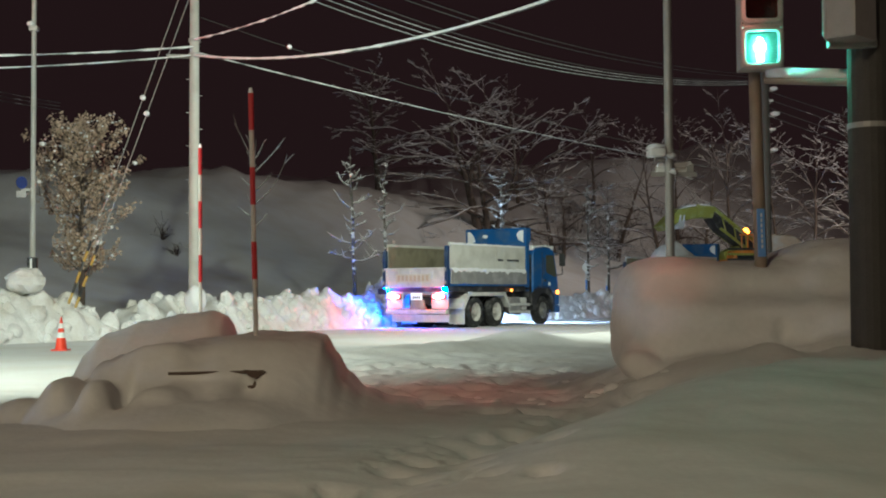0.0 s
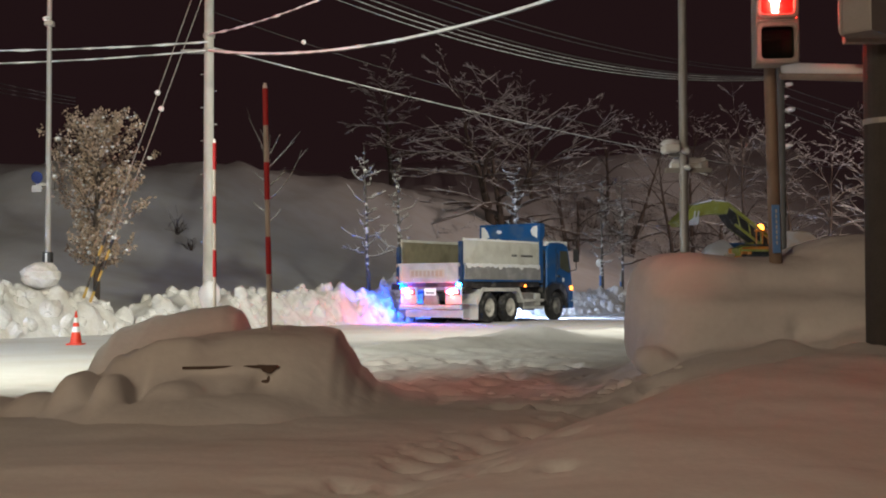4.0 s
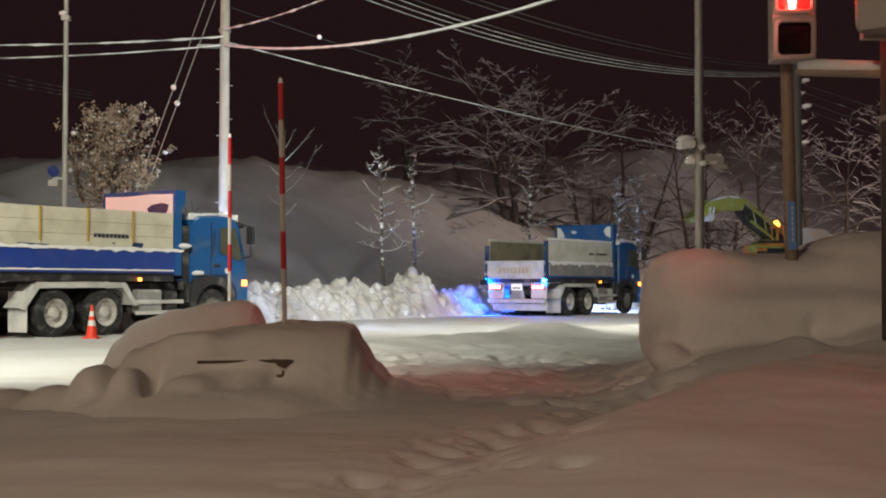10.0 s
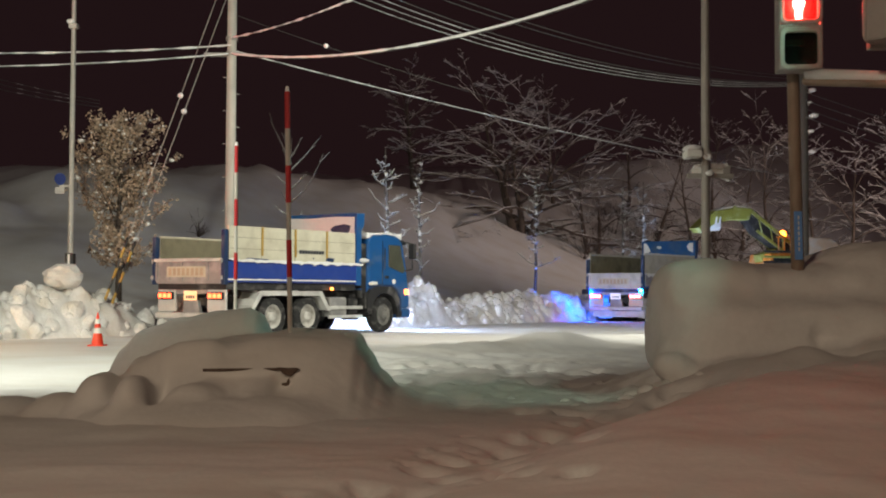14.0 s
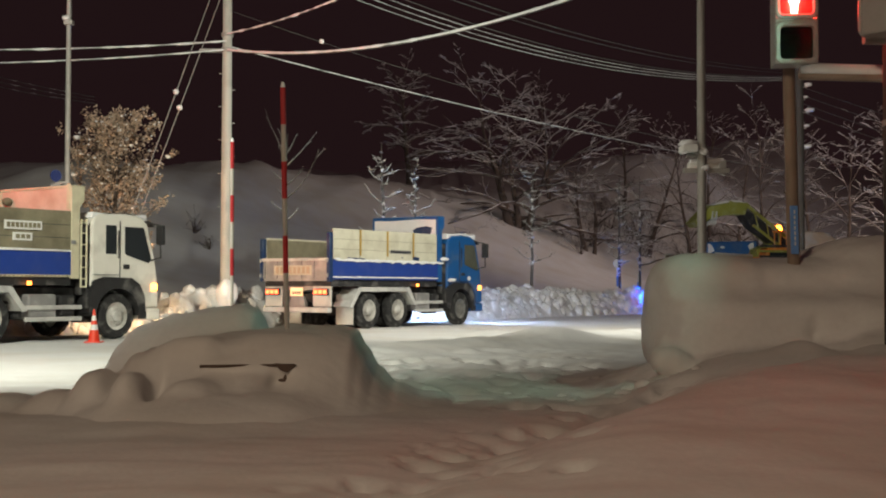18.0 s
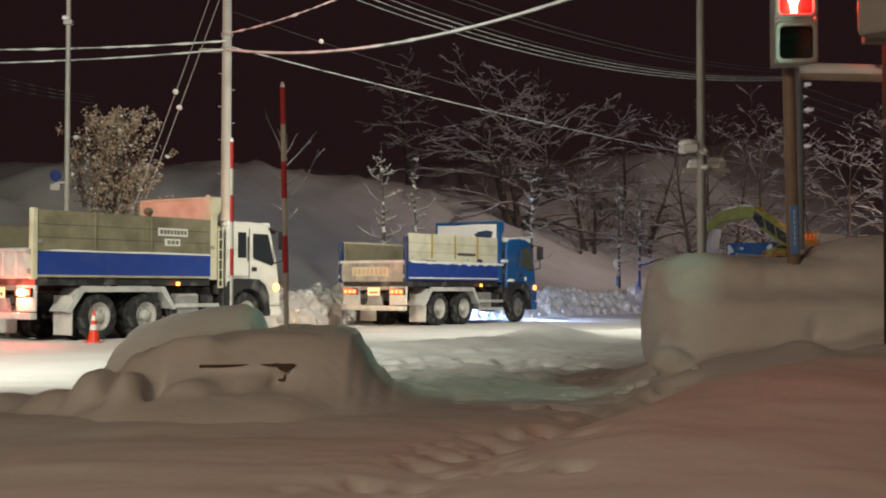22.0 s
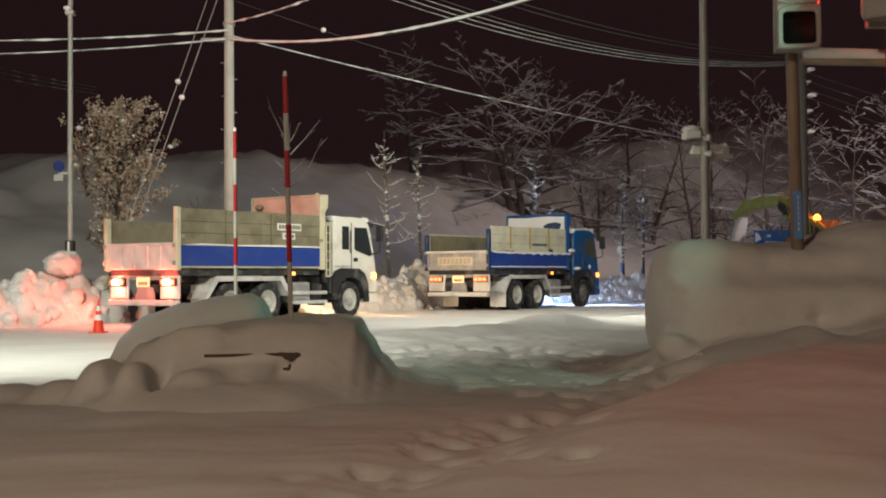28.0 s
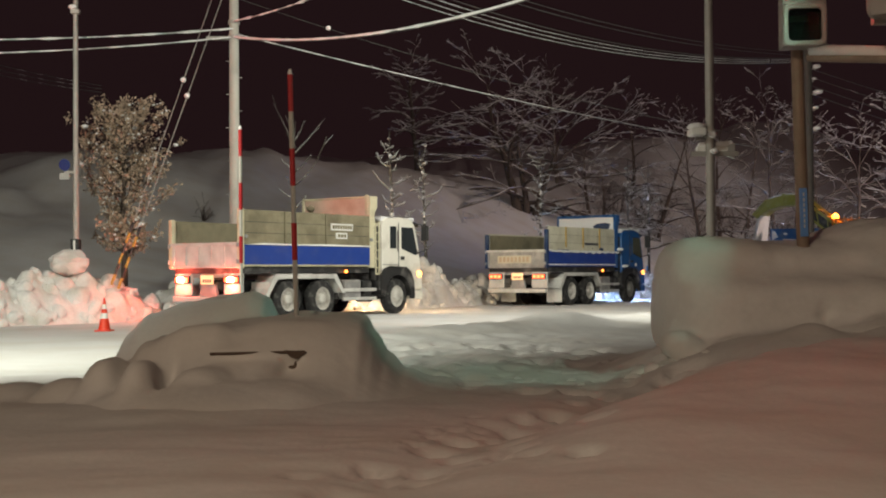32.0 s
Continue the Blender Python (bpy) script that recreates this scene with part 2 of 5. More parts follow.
def tube(points, radii, sides=6):
    """A tube through points, with mesh data of its own: verts and faces."""
    verts, faces = [], []
    side = None
    for i, p in enumerate(points):
        d = (points[min(i + 1, len(points) - 1)] - points[max(i - 1, 0)]).normalized()
        side = (side - d * side.dot(d)).normalized() if side is not None and (side - d * side.dot(d)).length > 1e-3 else d.orthogonal().normalized()
        up = d.cross(side)
        for k in range(sides):
            a = 2 * math.pi * k / sides
            verts.append(p + (side * math.cos(a) + up * math.sin(a)) * radii[i])
    for i in range(len(points) - 1):
        for k in range(sides):
            a, b = i * sides + k, i * sides + (k + 1) % sides
            faces.append((a, b, b + sides, a + sides))
    faces.append(tuple(range(sides))[::-1])
    faces.append(tuple(range(len(verts) - sides, len(verts))))
    return verts, faces


def joined(pieces):
    verts, faces = [], []
    for v, f in pieces:
        base = len(verts)
        verts += v
        faces += [tuple(i + base for i in q) for q in f]
    return verts, faces


def data_mesh(name, verts, faces, mat, soft=True):
    me = bpy.data.meshes.new(name)
    me.from_pydata([tuple(v) for v in verts], [], faces)
    me.materials.append(mat)
    me.polygons.foreach_set("use_smooth", [soft] * len(faces))
    me.update()
    return me


def part_data(name, pieces, mat, parent, label="", soft=True):
    ob = new(name, data_mesh(name, *joined(pieces), mat, soft))
    ob.parent = parent
    if label:
        ob["label"] = label
    return ob


def sheet(name, xs, ys, height, mat, soft=True):
    """A height field over two rows of coordinates."""
    verts = [(x, y, height(x, y)) for y in ys for x in xs]
    w = len(xs)
    faces = [(j * w + i, j * w + i + 1, (j + 1) * w + i + 1, (j + 1) * w + i) for j in range(len(ys) - 1) for i in range(w - 1)]
    return data_mesh(name, verts, faces, mat, soft)


def steps(*runs):
    out = []
    for a, b, d in runs:
        k = max(1, round((b - a) / d))
        out += [a + (b - a) * i / k for i in range(k)]
    return out + [runs[-1][1]]


# ---- ground: one sheet of snow from the verge to the wooded hill ----
rng = random.Random(7)
PRINTS = []


def track(y):
    """The trodden track runs from the lower edge of the verge round to the bank's foot."""
    u = y - 6.84
    return -0.26 + 0.30 * u + 0.0022 * u * u + 0.0161 * u ** 3


for i in range(15):
    y = 6.3 + 0.33 * i
    PRINTS.append((track(y) + (0.16 if i % 2 else -0.14) + rng.uniform(-.08, .08), y + rng.uniform(-.1, .1), rng.uniform(.10, .16), rng.uniform(.06, .11)))
PRINTS += [(0.92, 8.07, .11, .10), (0.70, 6.68, .10, .09), (0.23, 6.95, .09, .08), (0.43, 6.95, .10, .07), (1.71, 10.07, .24, .16), (1.13, 10.9, .17, .12), (2.27, 10.7, .16, .13), (4.05, 10.5, .16, .16)]
for i in range(240):
    x, y = rng.uniform(-1.0, 2.4), rng.uniform(11.0, 19.0)
    if x > .1 or y > 13.2:
        PRINTS.append((x, y, rng.uniform(.07, .20), rng.uniform(.04, .11)))
for i in range(40):
    y = rng.uniform(6.5, 11.0)
    PRINTS.append((track(y) + rng.uniform(-.7, .5), y, rng.uniform(.05, .12), rng.uniform(.02, .06)))


def along(rows, x):
    """Runs between a few (x, value) pairs, eased."""
    for (a, p), (c, q) in zip(rows, rows[1:]):
        if x <= c:
            return p + (q - p) * smooth(a, c, x)
    return rows[-1][1]


HILL_TOP = [(-60, 2.4), (0, 3.6), (8, 4.8), (12, 6.6), (16, 7.6), (22, 8.0), (36, 8.3), (48, 8.0), (60, 8.4), (72, 10.5), (84, 14.0), (120, 18.0)]


def hill_height(s, n):
    top = along(HILL_TOP, s)
    rise = smooth(4.5, 30.0, n)
    z = top * (0.35 * rise + 0.65 * rise * rise * (1.6 - 0.6 * rise)) * (1 + 0.10 * wave(s, n, 3.0, 0.045))
    return z + 0.40 * rise * wave(s, n, 9.0, 0.16) + 0.30 * smooth(.4, 1, rise) * wave(s, n, 14.0, 0.45)


def ground_height(x, y):
    s, n = road_sn(x, y)
    near = smooth(60, 24, y)
    on_road = smooth(-8.2, -7.2, n) * smooth(3.6, 2.2, n)
    z = 0.03 * wave(x, y, 0.0, 0.5) * (1 - 0.6 * on_road)
    if n > 3.0:
        z += 0.35 * smooth(3.0, 4.2, n) + hill_height(s, n)
    verge = smooth(-7.4, -9.0, n)
    if y < 40 and x > -14:
        # trampled verge, rising to the banks
        z += verge * smooth(-3.5, -0.8, x) * (0.05 + 0.05 * wave(x, y, 5.0, 1.1) * smooth(11.5, 14, y))
        foot = smooth(0.9, 2.6, x - 0.10 * (y - 8)) * smooth(9.2, 11.6, y)
        shoulder = smooth(0.05, 1.5, x - track(y)) * smooth(13.2, 12.0, y) * (0.30 * smooth(3.0, 6.5, y) + 0.75 * smooth(6.0, 11.2, y))
        z += 0.47 * max(foot, shoulder) * smooth(17, 13.5, y) * (1 + 0.12 * wave(x, y, 11.0, 0.9))
        z += 0.10 * bump(x, y, 3.35, 11.55, .30, .30) + 0.08 * bump(x, y, 4.05, 11.6, .25, .25) - 0.12 * bump(x, y, 2.98, 11.85, .13, .12) - 0.10 * bump(x, y, 3.72, 11.85, .15, .10)
        z += 0.022 * wave(x, y, 31.0, 0.8) * smooth(11, 9.5, y)
        # low drifts before the mound
        z += 0.05 * math.exp(-(((x + 2.2) / 1.7) ** 2 + ((y - 10.3) / 0.9) ** 2) ** 2) + 0.10 * math.exp(-(((x + 4.3) / 0.8) ** 2 + ((y - 11.6) / 0.9) ** 2))
        z += 0.018 * wave(x * 0.7, y * 1.8, 21.0, 1.0) * smooth(11.0, 9.8, y) * smooth(5.0, 6.0, y) * smooth(0.6, -0.5, x)
        z += 0.20 * math.exp(-((x - 2.35) / 1.0) ** 2 - ((y - 25.2) / 1.0) ** 2)
        z += 0.12 * math.exp(-(((n + 9.6) / 0.9) ** 2)) * smooth(-2.2, -0.6, x) * smooth(11, 9, x)
        c = x - track(y)
        z -= 0.055 * math.exp(-((c / 0.30) ** 2)) * smooth(12.0, 11, y)
        z += (0.012 + 0.02 * smooth(12.5, 15, y) * smooth(3.0, 1.5, x)) * wave(x, y, 2.0, 1.8) * verge * near
        if y < 22.5 and y > 5 and -1.6 < x < 4.5:
            for px, py, pr, pd in PRINTS:
                q = ((x - px) ** 2 + ((y - py) * 0.75) ** 2) / (pr * pr)
                if q < 4:
                    z += pd * (-math.exp(-q * 1.6) + 0.14 * math.exp(-(q - 1.8) ** 2 * 1.5))
    return z


xs = steps((-1500, -300, 300), (-300, -60, 24), (-60, -20, 1.6), (-20, -4, 0.35), (-4, -1.5, 0.09), (-1.5, 3.6, 0.05), (3.6, 4.6, 0.1), (4.6, 9, 0.3), (9, 60, 1.3), (60, 300, 24), (300, 1500, 300))
ys = steps((-300, -20, 40), (-20, 4, 2.0), (4, 6, 0.1), (6, 15, 0.05), (15, 22, 0.09), (22, 30, 0.25), (30, 60, 0.7), (60, 120, 2.0), (120, 400, 28), (400, 2500, 300))
ground = new("ground", sheet("ground", xs, ys, ground_height, SNOW_TROD))
tagged(ground, "packed and trodden snow on road, verge and hillside", "snow ground", kind="structure")


# ---- snow heaps: soft lumps grown together ----
def blob(bm, x, y, z, rx, ry, rz, square=1.0, tilt=0.0):
    """One lump; square under 1 makes it boxier, tilt leans it about the view's axis, in degrees."""
    made = bmesh.ops.create_icosphere(bm, subdivisions=4, radius=1.0)
    turn = Euler((0, radians(tilt), 0)).to_matrix()
    for v in made["verts"]:
        q = Vector([math.copysign(abs(c) ** square, c) for c in v.co])
        v.co = turn @ Vector((q.x * rx, q.y * ry, q.z * rz)) + Vector((x, y, z))


def grown(name, bm, voxel, rounds, shape, label, category):
    """Melt the lumps into one skin, smooth it, and let shape(co, normal) work its surface."""
    me = bpy.data.meshes.new(name)
    bm.to_mesh(me)
    bm.free()
    ob = new(name, me)
    mod = ob.modifiers.new("melt", "REMESH")
    mod.mode, mod.voxel_size = "VOXEL", voxel
    whole = bpy.data.meshes.new_from_object(ob.evaluated_get(bpy.context.evaluated_depsgraph_get()))
    ob.modifiers.clear()
    ob.data = whole
    whole.name = name
    bm = bmesh.new()
    bm.from_mesh(whole)
    for _ in range(rounds):
        bmesh.ops.smooth_vert(bm, verts=bm.verts, factor=0.5, use_axis_x=True, use_axis_y=True, use_axis_z=True)
    bm.normal_update()
    moved = [v.co + shape(v.co, v.normal) for v in bm.verts]
    for v, p in zip(bm.verts, moved):
        v.co = p
    bm.to_mesh(whole)
    bm.free()
    whole.materials.append(SNOW_TROD)
    whole.polygons.foreach_set("use_smooth", [True] * len(whole.polygons))
    return tagged(ob, label, category)


def soft_max(a, b, k=0.06):
    h = max(k - abs(a - b), 0.0) / k
    return max(a, b) + h * h * k * 0.25 * min(1.0, max(0.0, min(a, b)) / k)


# the mound beside the crossing: its crest, toe and brow along x
MOUND_TOP = [(-4.3, .0), (-3.45, .10), (-3.2, .26), (-2.95, .40), (-2.75, .55), (-2.35, .65), (-1.9, .715), (-1.45, .745), (-1.0, .74), (-.84, .71), (-.75, .56), (-.62, .36), (-.45, .21), (-.2, .09), (.3, .0)]
MOUND_TOE = [(-4.3, 11.3), (-3.5, 10.55), (-2.6, 9.72), (-1.9, 9.5), (-1.3, 9.65), (-.8, 10.0), (-.3, 10.35), (.3, 10.7)]
MOUND_BROW = [(-4.3, 11.8), (-3.2, 11.3), (-2.4, 11.15), (-1.4, 11.1), (-.6, 11.35), (.3, 11.7)]
HEAP_TOP = [(-3.64, .0), (-3.42, .36), (-3.33, .58), (-3.14, .76), (-2.77, .87), (-2.4, .94), (-2.08, .965), (-1.95, .92), (-1.86, .74), (-1.76, .30), (-1.66, .0)]


def mound_height(x, y):
    top, toe, brow = along(MOUND_TOP, x), along(MOUND_TOE, x), along(MOUND_BROW, x)
    u = max(0.0, (y - toe) / (brow - toe))
    # a low apron, then a steep face with a rounded brow; on the crossing's side one plain slope
    apron = 0.34 * smooth(0.0, 0.42, u) ** 0.7 + 0.66 * smooth(0.48, 1.02, u)
    plain = smooth(0.0, 1.05, u) ** 1.05
    f = apron + (plain - apron) * smooth(-1.35, -.85, x)
    z = top * (f + 0.05 * smooth(1.0, 1.5, u)) * smooth(13.9, 12.2, y)
    c = abs(y - 13.05) / 0.95
    heap = along(HEAP_TOP, x) * max(0.0, 1 - c ** 3.0)
    z = soft_max(z, heap, 0.10)
    # lobes and folds that sag over the apron
    z = soft_max(z, 0.44 * bump(x, y, -2.63, 10.50, .20, .46, 1.8), 0.10)
    z = soft_max(z, 0.43 * bump(x, y, -3.00, 10.82, .26, .42, 1.8), 0.12)
    z = soft_max(z, 0.27 * bump(x, y, -3.38, 10.95, .30, .36, 1.6), 0.12)
    z = soft_max(z, 0.36 * bump(x, y, -2.12, 10.45, .34, .34, 1.5), 0.10)
    z = soft_max(z, 0.16 * bump(x, y, -3.95, 11.25, .34, .40, 1.2), 0.05)
    z -= 0.20 * bump(x, y, -2.42, 10.52, .055, .26, 1.3) + 0.07 * bump(x, y, -2.84, 10.62, .05, .22) + 0.10 * bump(x, y, -2.93, 11.28, .05, .18)
    z += 0.10 * bump(x, y, -2.30, 11.00, .34, .16) - 0.05 * bump(x, y, -1.95, 11.02, .12, .2)
    if z > 0.02:
        z += smooth(0, .25, z) * (0.035 * noise.noise(Vector((x * 1.7, y * 1.7, 2.0))) + 0.016 * noise.noise(Vector((x * 4.6, y * 4.6, 6.0))) + 0.006 * noise.noise(Vector((x * 11, y * 11, 1.0))))
    return z


def mound_sag(x, y, z):
    """How far the face gives way, or bulges, under the guard pipe."""
    d = 0.085 * math.exp(-((x + 1.68) / 0.42) ** 6 - ((z - 0.40) / (0.055 if z > .4 else .16)) ** 2)
    d += 0.16 * math.exp(-((x + 1.40) / 0.09) ** 4 - ((z - 0.33) / 0.07) ** 2)
    d -= 0.13 * math.exp(-((x + 1.64) / 0.135) ** 2 - ((z - 0.345) / 0.10) ** 2)
    d -= 0.05 * math.exp(-((x + 1.95) / 0.16) ** 2 - ((z - 0.30) / 0.08) ** 2)
    return d * smooth(11.35, 11.0, y)


xs, ys = steps((-4.3, -3.5, .04), (-3.5, -.4, .022), (-.4, .3, .04)), steps((9.4, 10.1, .03), (10.1, 11.4, .014), (11.4, 14.1, .03))
verts, high = [], []
for y in ys:
    for x in xs:
        z = mound_height(x, y)
        high.append(z)
        verts.append(Vector((x, y + mound_sag(x, y, z), ground_height(x, y) * (1 - smooth(0, .3, z)) + z - 0.03)))
w = len(xs)
faces = [q for q in ((j * w + i, j * w + i + 1, (j + 1) * w + i + 1, (j + 1) * w + i) for j in range(len(ys) - 1) for i in range(w - 1)) if max(high[k] for k in q) > 0.0]
mound = new("snow_mound", data_mesh("snow_mound", verts, faces, SNOW_TROD))
bm = bmesh.new()
bm.from_mesh(mound.data)
bmesh.ops.delete(bm, geom=[v for v in bm.verts if not v.link_faces], context="VERTS")
for _ in range(2):
    bmesh.ops.smooth_vert(bm, verts=[v for v in bm.verts if not v.is_boundary], factor=0.5, use_axis_x=True, use_axis_y=True, use_axis_z=True)
bm.to_mesh(mound.data)
bm.free()
tagged(mound, "rounded heap of old snow burying a guard pipe", "snow mound")

# the bank: an upright cut end, a darker upper course set back over a paler lower one
bm = bmesh.new()
blob(bm, 2.86, 13.45, .82, .66, .90, .66, .55)
blob(bm, 3.75, 13.50, .80, 1.15, .92, .66, .55)
blob(bm, 5.20, 13.60, .95, 1.50, 1.05, .76, .60, -2)
blob(bm, 3.75, 13.05, .55, 1.48, .72, .54, .50)
blob(bm, 5.10, 12.95, .60, 1.30, .75, .52, .60, -2)
blob(bm, 4.25, 13.40, 1.05, .60, .85, .48, .80, -14)
blob(bm, 3.65, 12.50, .28, 1.35, .60, .30, .80, -4)
blob(bm, 4.70, 12.20, .42, .85, .70, .34, .90, -4)
blob(bm, 2.30, 12.85, .46, .16, .22, .20, .8)
blob(bm, 2.26, 12.45, .38, .20, .24, .15, .8, 20)


def bank_shape(co, nor):
    d = nor * (0.045 * noise.noise(co * 1.3) + 0.018 * noise.noise(co * 4.5) + 0.007 * noise.noise(co * 11))
    lay = noise.noise(Vector((co.x * 0.35, 2.0, co.z * 4.5)))
    face = smooth(13.5, 12.9, co.y)
    d.y -= 0.03 * lay * face
    d.y += 0.06 * face * smooth(0.98, 1.18, co.z + .05 * noise.noise(Vector((co.x * 1.2, 0, 4))))
    d.y += 0.10 * math.exp(-((co.x - 3.72) / 0.10) ** 2 - ((co.z - 0.66) / 0.16) ** 2) * face
    return d


bank = grown("snow_bank", bm, 0.04, 12, bank_shape, "tall cut bank of layered snow beside the crossing", "snow bank")

# ploughed ridge along the far side of the road, full of broken lumps
def ridge_height(s, n):
    gap = 1 - 0.75 * math.exp(-((s + 4.9) / 0.9) ** 2)
    h = (1.18 - 0.16 * smooth(-12, 12, s)) * gap * (1 + 0.20 * wave(s, 1.0, 2.0, 0.35))
    h += 0.74 * math.exp(-((s - 7.5) / 0.42) ** 2) - 0.36 * math.exp(-((s - 9.3) / 1.0) ** 2)
    c = abs(n - 3.0) / 1.25
    z = h * max(0.0, 1 - c ** 2.4)
    if z <= 0:
        return -0.05
    p = Vector((s * 1.5, n * 1.5, z * 0.4))
    d, _ = noise.voronoi(p)
    d2, _ = noise.voronoi(p * 2.3)
    return z * (0.74 + 0.42 * (d[1] - d[0]) + 0.20 * (d2[1] - d2[0])) + 0.02


ss, nn = steps((-26, 26, 0.085)), steps((1.7, 4.3, 0.085))
verts = []
for n in nn:
    for s in ss:
        p = road(s, n + 0.10 * wave(s, n, 3.0, 2.5))
        p.z = ground_height(p.x, p.y) * 0.3 + ridge_height(s, n)
        verts.append(p)
w = len(ss)
faces = [(j * w + i, j * w + i + 1, (j + 1) * w + i + 1, (j + 1) * w + i) for j in range(len(nn) - 1) for i in range(w - 1)]
ridge = new("snow_ridge", data_mesh("snow_ridge", verts, faces, SNOW_CHUNK, True))
tagged(ridge, "ploughed ridge of broken white snow lumps along the road", "snow ridge", kind="stuff")


def lump(r, seed, squash=0.8, sub=3):
    bm = bmesh.new()
    bmesh.ops.create_icosphere(bm, subdivisions=sub, radius=r)
    for v in bm.verts:
        q = v.co / r
        d, _ = noise.voronoi(q * 1.3 + Vector((seed, 0, 0)))
        v.co *= 0.80 + 0.30 * (d[1] - d[0]) + 0.10 * noise.noise(q * 3 + Vector((0, seed, 0)))
        v.co.z *= squash
    return bm


# clods broken off the bank
rnd = random.Random(17)
for i in range(18):
    x, y = (rnd.gauss(2.15, .22), rnd.gauss(12.15, .30)) if i < 12 else (rnd.uniform(.2, 2.0), rnd.uniform(11.4, 13.5))
    bm = lump(rnd.uniform(.06, .13), 40.0 + i, .75, 3)
    bmesh.ops.smooth_vert(bm, verts=bm.verts, factor=.5, use_axis_x=True, use_axis_y=True, use_axis_z=True)
    part("snow_clod", bm, SNOW_TROD, bank, soft=True, at=pose(x, y, ground_height(x, y) - .015, 0, 0, rnd.uniform(0, 180)))

pieces = []
for i in range(1000):
    st_, n_ = rng.uniform(-24, 26), 3.0 + rng.uniform(-1.3, .5)
    r = rng.uniform(.08, .21) * (1.5 if rng.random() < .2 else 1)
    p = road(st_, n_)
    p.z = ridge_height(st_, n_) * .92 + .03
    bm = lump(r, i * .37, rng.uniform(.8, 1.6), 2)
    turn = Euler((rng.uniform(-.6, .6), rng.uniform(-.6, .6), rng.uniform(0, 6))).to_matrix()
    bm.verts.index_update()
    pieces.append(([turn @ v.co + p for v in bm.verts], [tuple(v.index for v in f.verts) for f in bm.faces]))
    bm.free()
part_data("snow_lump", pieces, SNOW_CHUNK, ridge, "broken lumps of snow", False)["kind"] = "stuff"

b = thing("snow_block", lump(0.56, 4.0, 0.70), SNOW_CHUNK, Matrix.Translation((-9.46, 30.6, 1.46)), label="large squarish lump of snow on the ridge", category="snow block")


# ---- dump trucks ----
def wheel_thing(parent, x, y, out, dual=False, paint=None):
    """A wheel that turns on its axle: tyre and rim; out is -1 on the truck's right side."""
    hub = new("wheel", None)
    hub.parent = parent
    hub.matrix_basis = Matrix.Translation((x, y, 0.5))
    w = 0.27
    bm = bmesh.new()
    ring = [(0.30, 0.0), (0.44, 0.0), (0.485, 0.03), (0.50, 0.07), (0.50, w - 0.07), (0.485, w - 0.03), (0.44, w), (0.30, w)]
    k = 72
    rows = []
    for i in range(k):
        a = 2 * math.pi * i / k
        low = 0.972 if i % 4 >= 2 else 1.0
        rows.append([bm.verts.new((r * (low if r > .46 else 1) * math.cos(a), -out * c, r * (low if r > .46 else 1) * math.sin(a))) for r, c in ring])
    for i in range(k):
        for j in range(len(ring)):
            bm.faces.new((rows[i][j], rows[(i + 1) % k][j], rows[(i + 1) % k][(j + 1) % len(ring)], rows[i][(j + 1) % len(ring)]))
    bmesh.ops.recalc_face_normals(bm, faces=bm.faces)
    part("tyre", bm, RUBBER, hub)
    if dual:
        part("inner_tyre", cyl((0, -out * (w + 0.05), 0), (0, -out * (w * 2 + 0.05), 0), 0.5, sides=30), RUBBER, hub)
    bm = bmesh.new()
    dish = [(0.31, 0.015), (0.27, 0.03), (0.24, 0.10), (0.12, 0.12), (0.11, 0.02), (0.07, 0.0), (0.0, 0.0)] if dual else [(0.31, 0.015), (0.27, 0.03), (0.24, 0.05), (0.14, 0.03), (0.12, -0.02), (0.07, -0.04), (0.0, -0.04)]
    rows = []
    k = 24
    for i in range(k):
        a = 2 * math.pi * i / k
        rows.append([bm.verts.new((r * math.cos(a), -out * c, r * math.sin(a))) for r, c in dish[:-1]])
    tip = bm.verts.new((0, -out * dish[-1][1], 0))
    for i in range(k):
        for j in range(len(dish) - 2):
            bm.faces.new((rows[i][j], rows[(i + 1) % k][j], rows[(i + 1) % k][j + 1], rows[i][j + 1]))
        bm.faces.new((rows[i][-1], rows[(i + 1) % k][-1], tip))
    for i in range(8):
        a = 2 * math.pi * i / 8
        c = 0.02 if not dual else 0.10
        cyl((0.165 * math.cos(a), -out * (c - 0.04), 0.165 * math.sin(a)), (0.165 * math.cos(a), -out * (c + .02), 0.165 * math.sin(a)), 0.018, sides=6, bm=bm)
    bmesh.ops.recalc_face_normals(bm, faces=bm.faces)
    part("rim", bm, paint or RIM, hub)
    return hub


def bars(parent, x0, x1, z0, z1, y, rows, mat, count, name="lettering", out=-1):
    """Unreadable writing: a row of plain bars, a few millimetres proud of a panel at y."""
    bm = bmesh.new()
    for r in range(rows):
        h = (z1 - z0) / rows
        for i in range(count):
            w = (x1 - x0) / count
            a, z = x0 + i * w, z0 + r * h
            box(a + w * .12, a + w * .88, min(y, y + out * .006), max(y, y + out * .006), z + h * .15, z + h * .85, bm=bm)
    return part(name, bm, mat, parent)


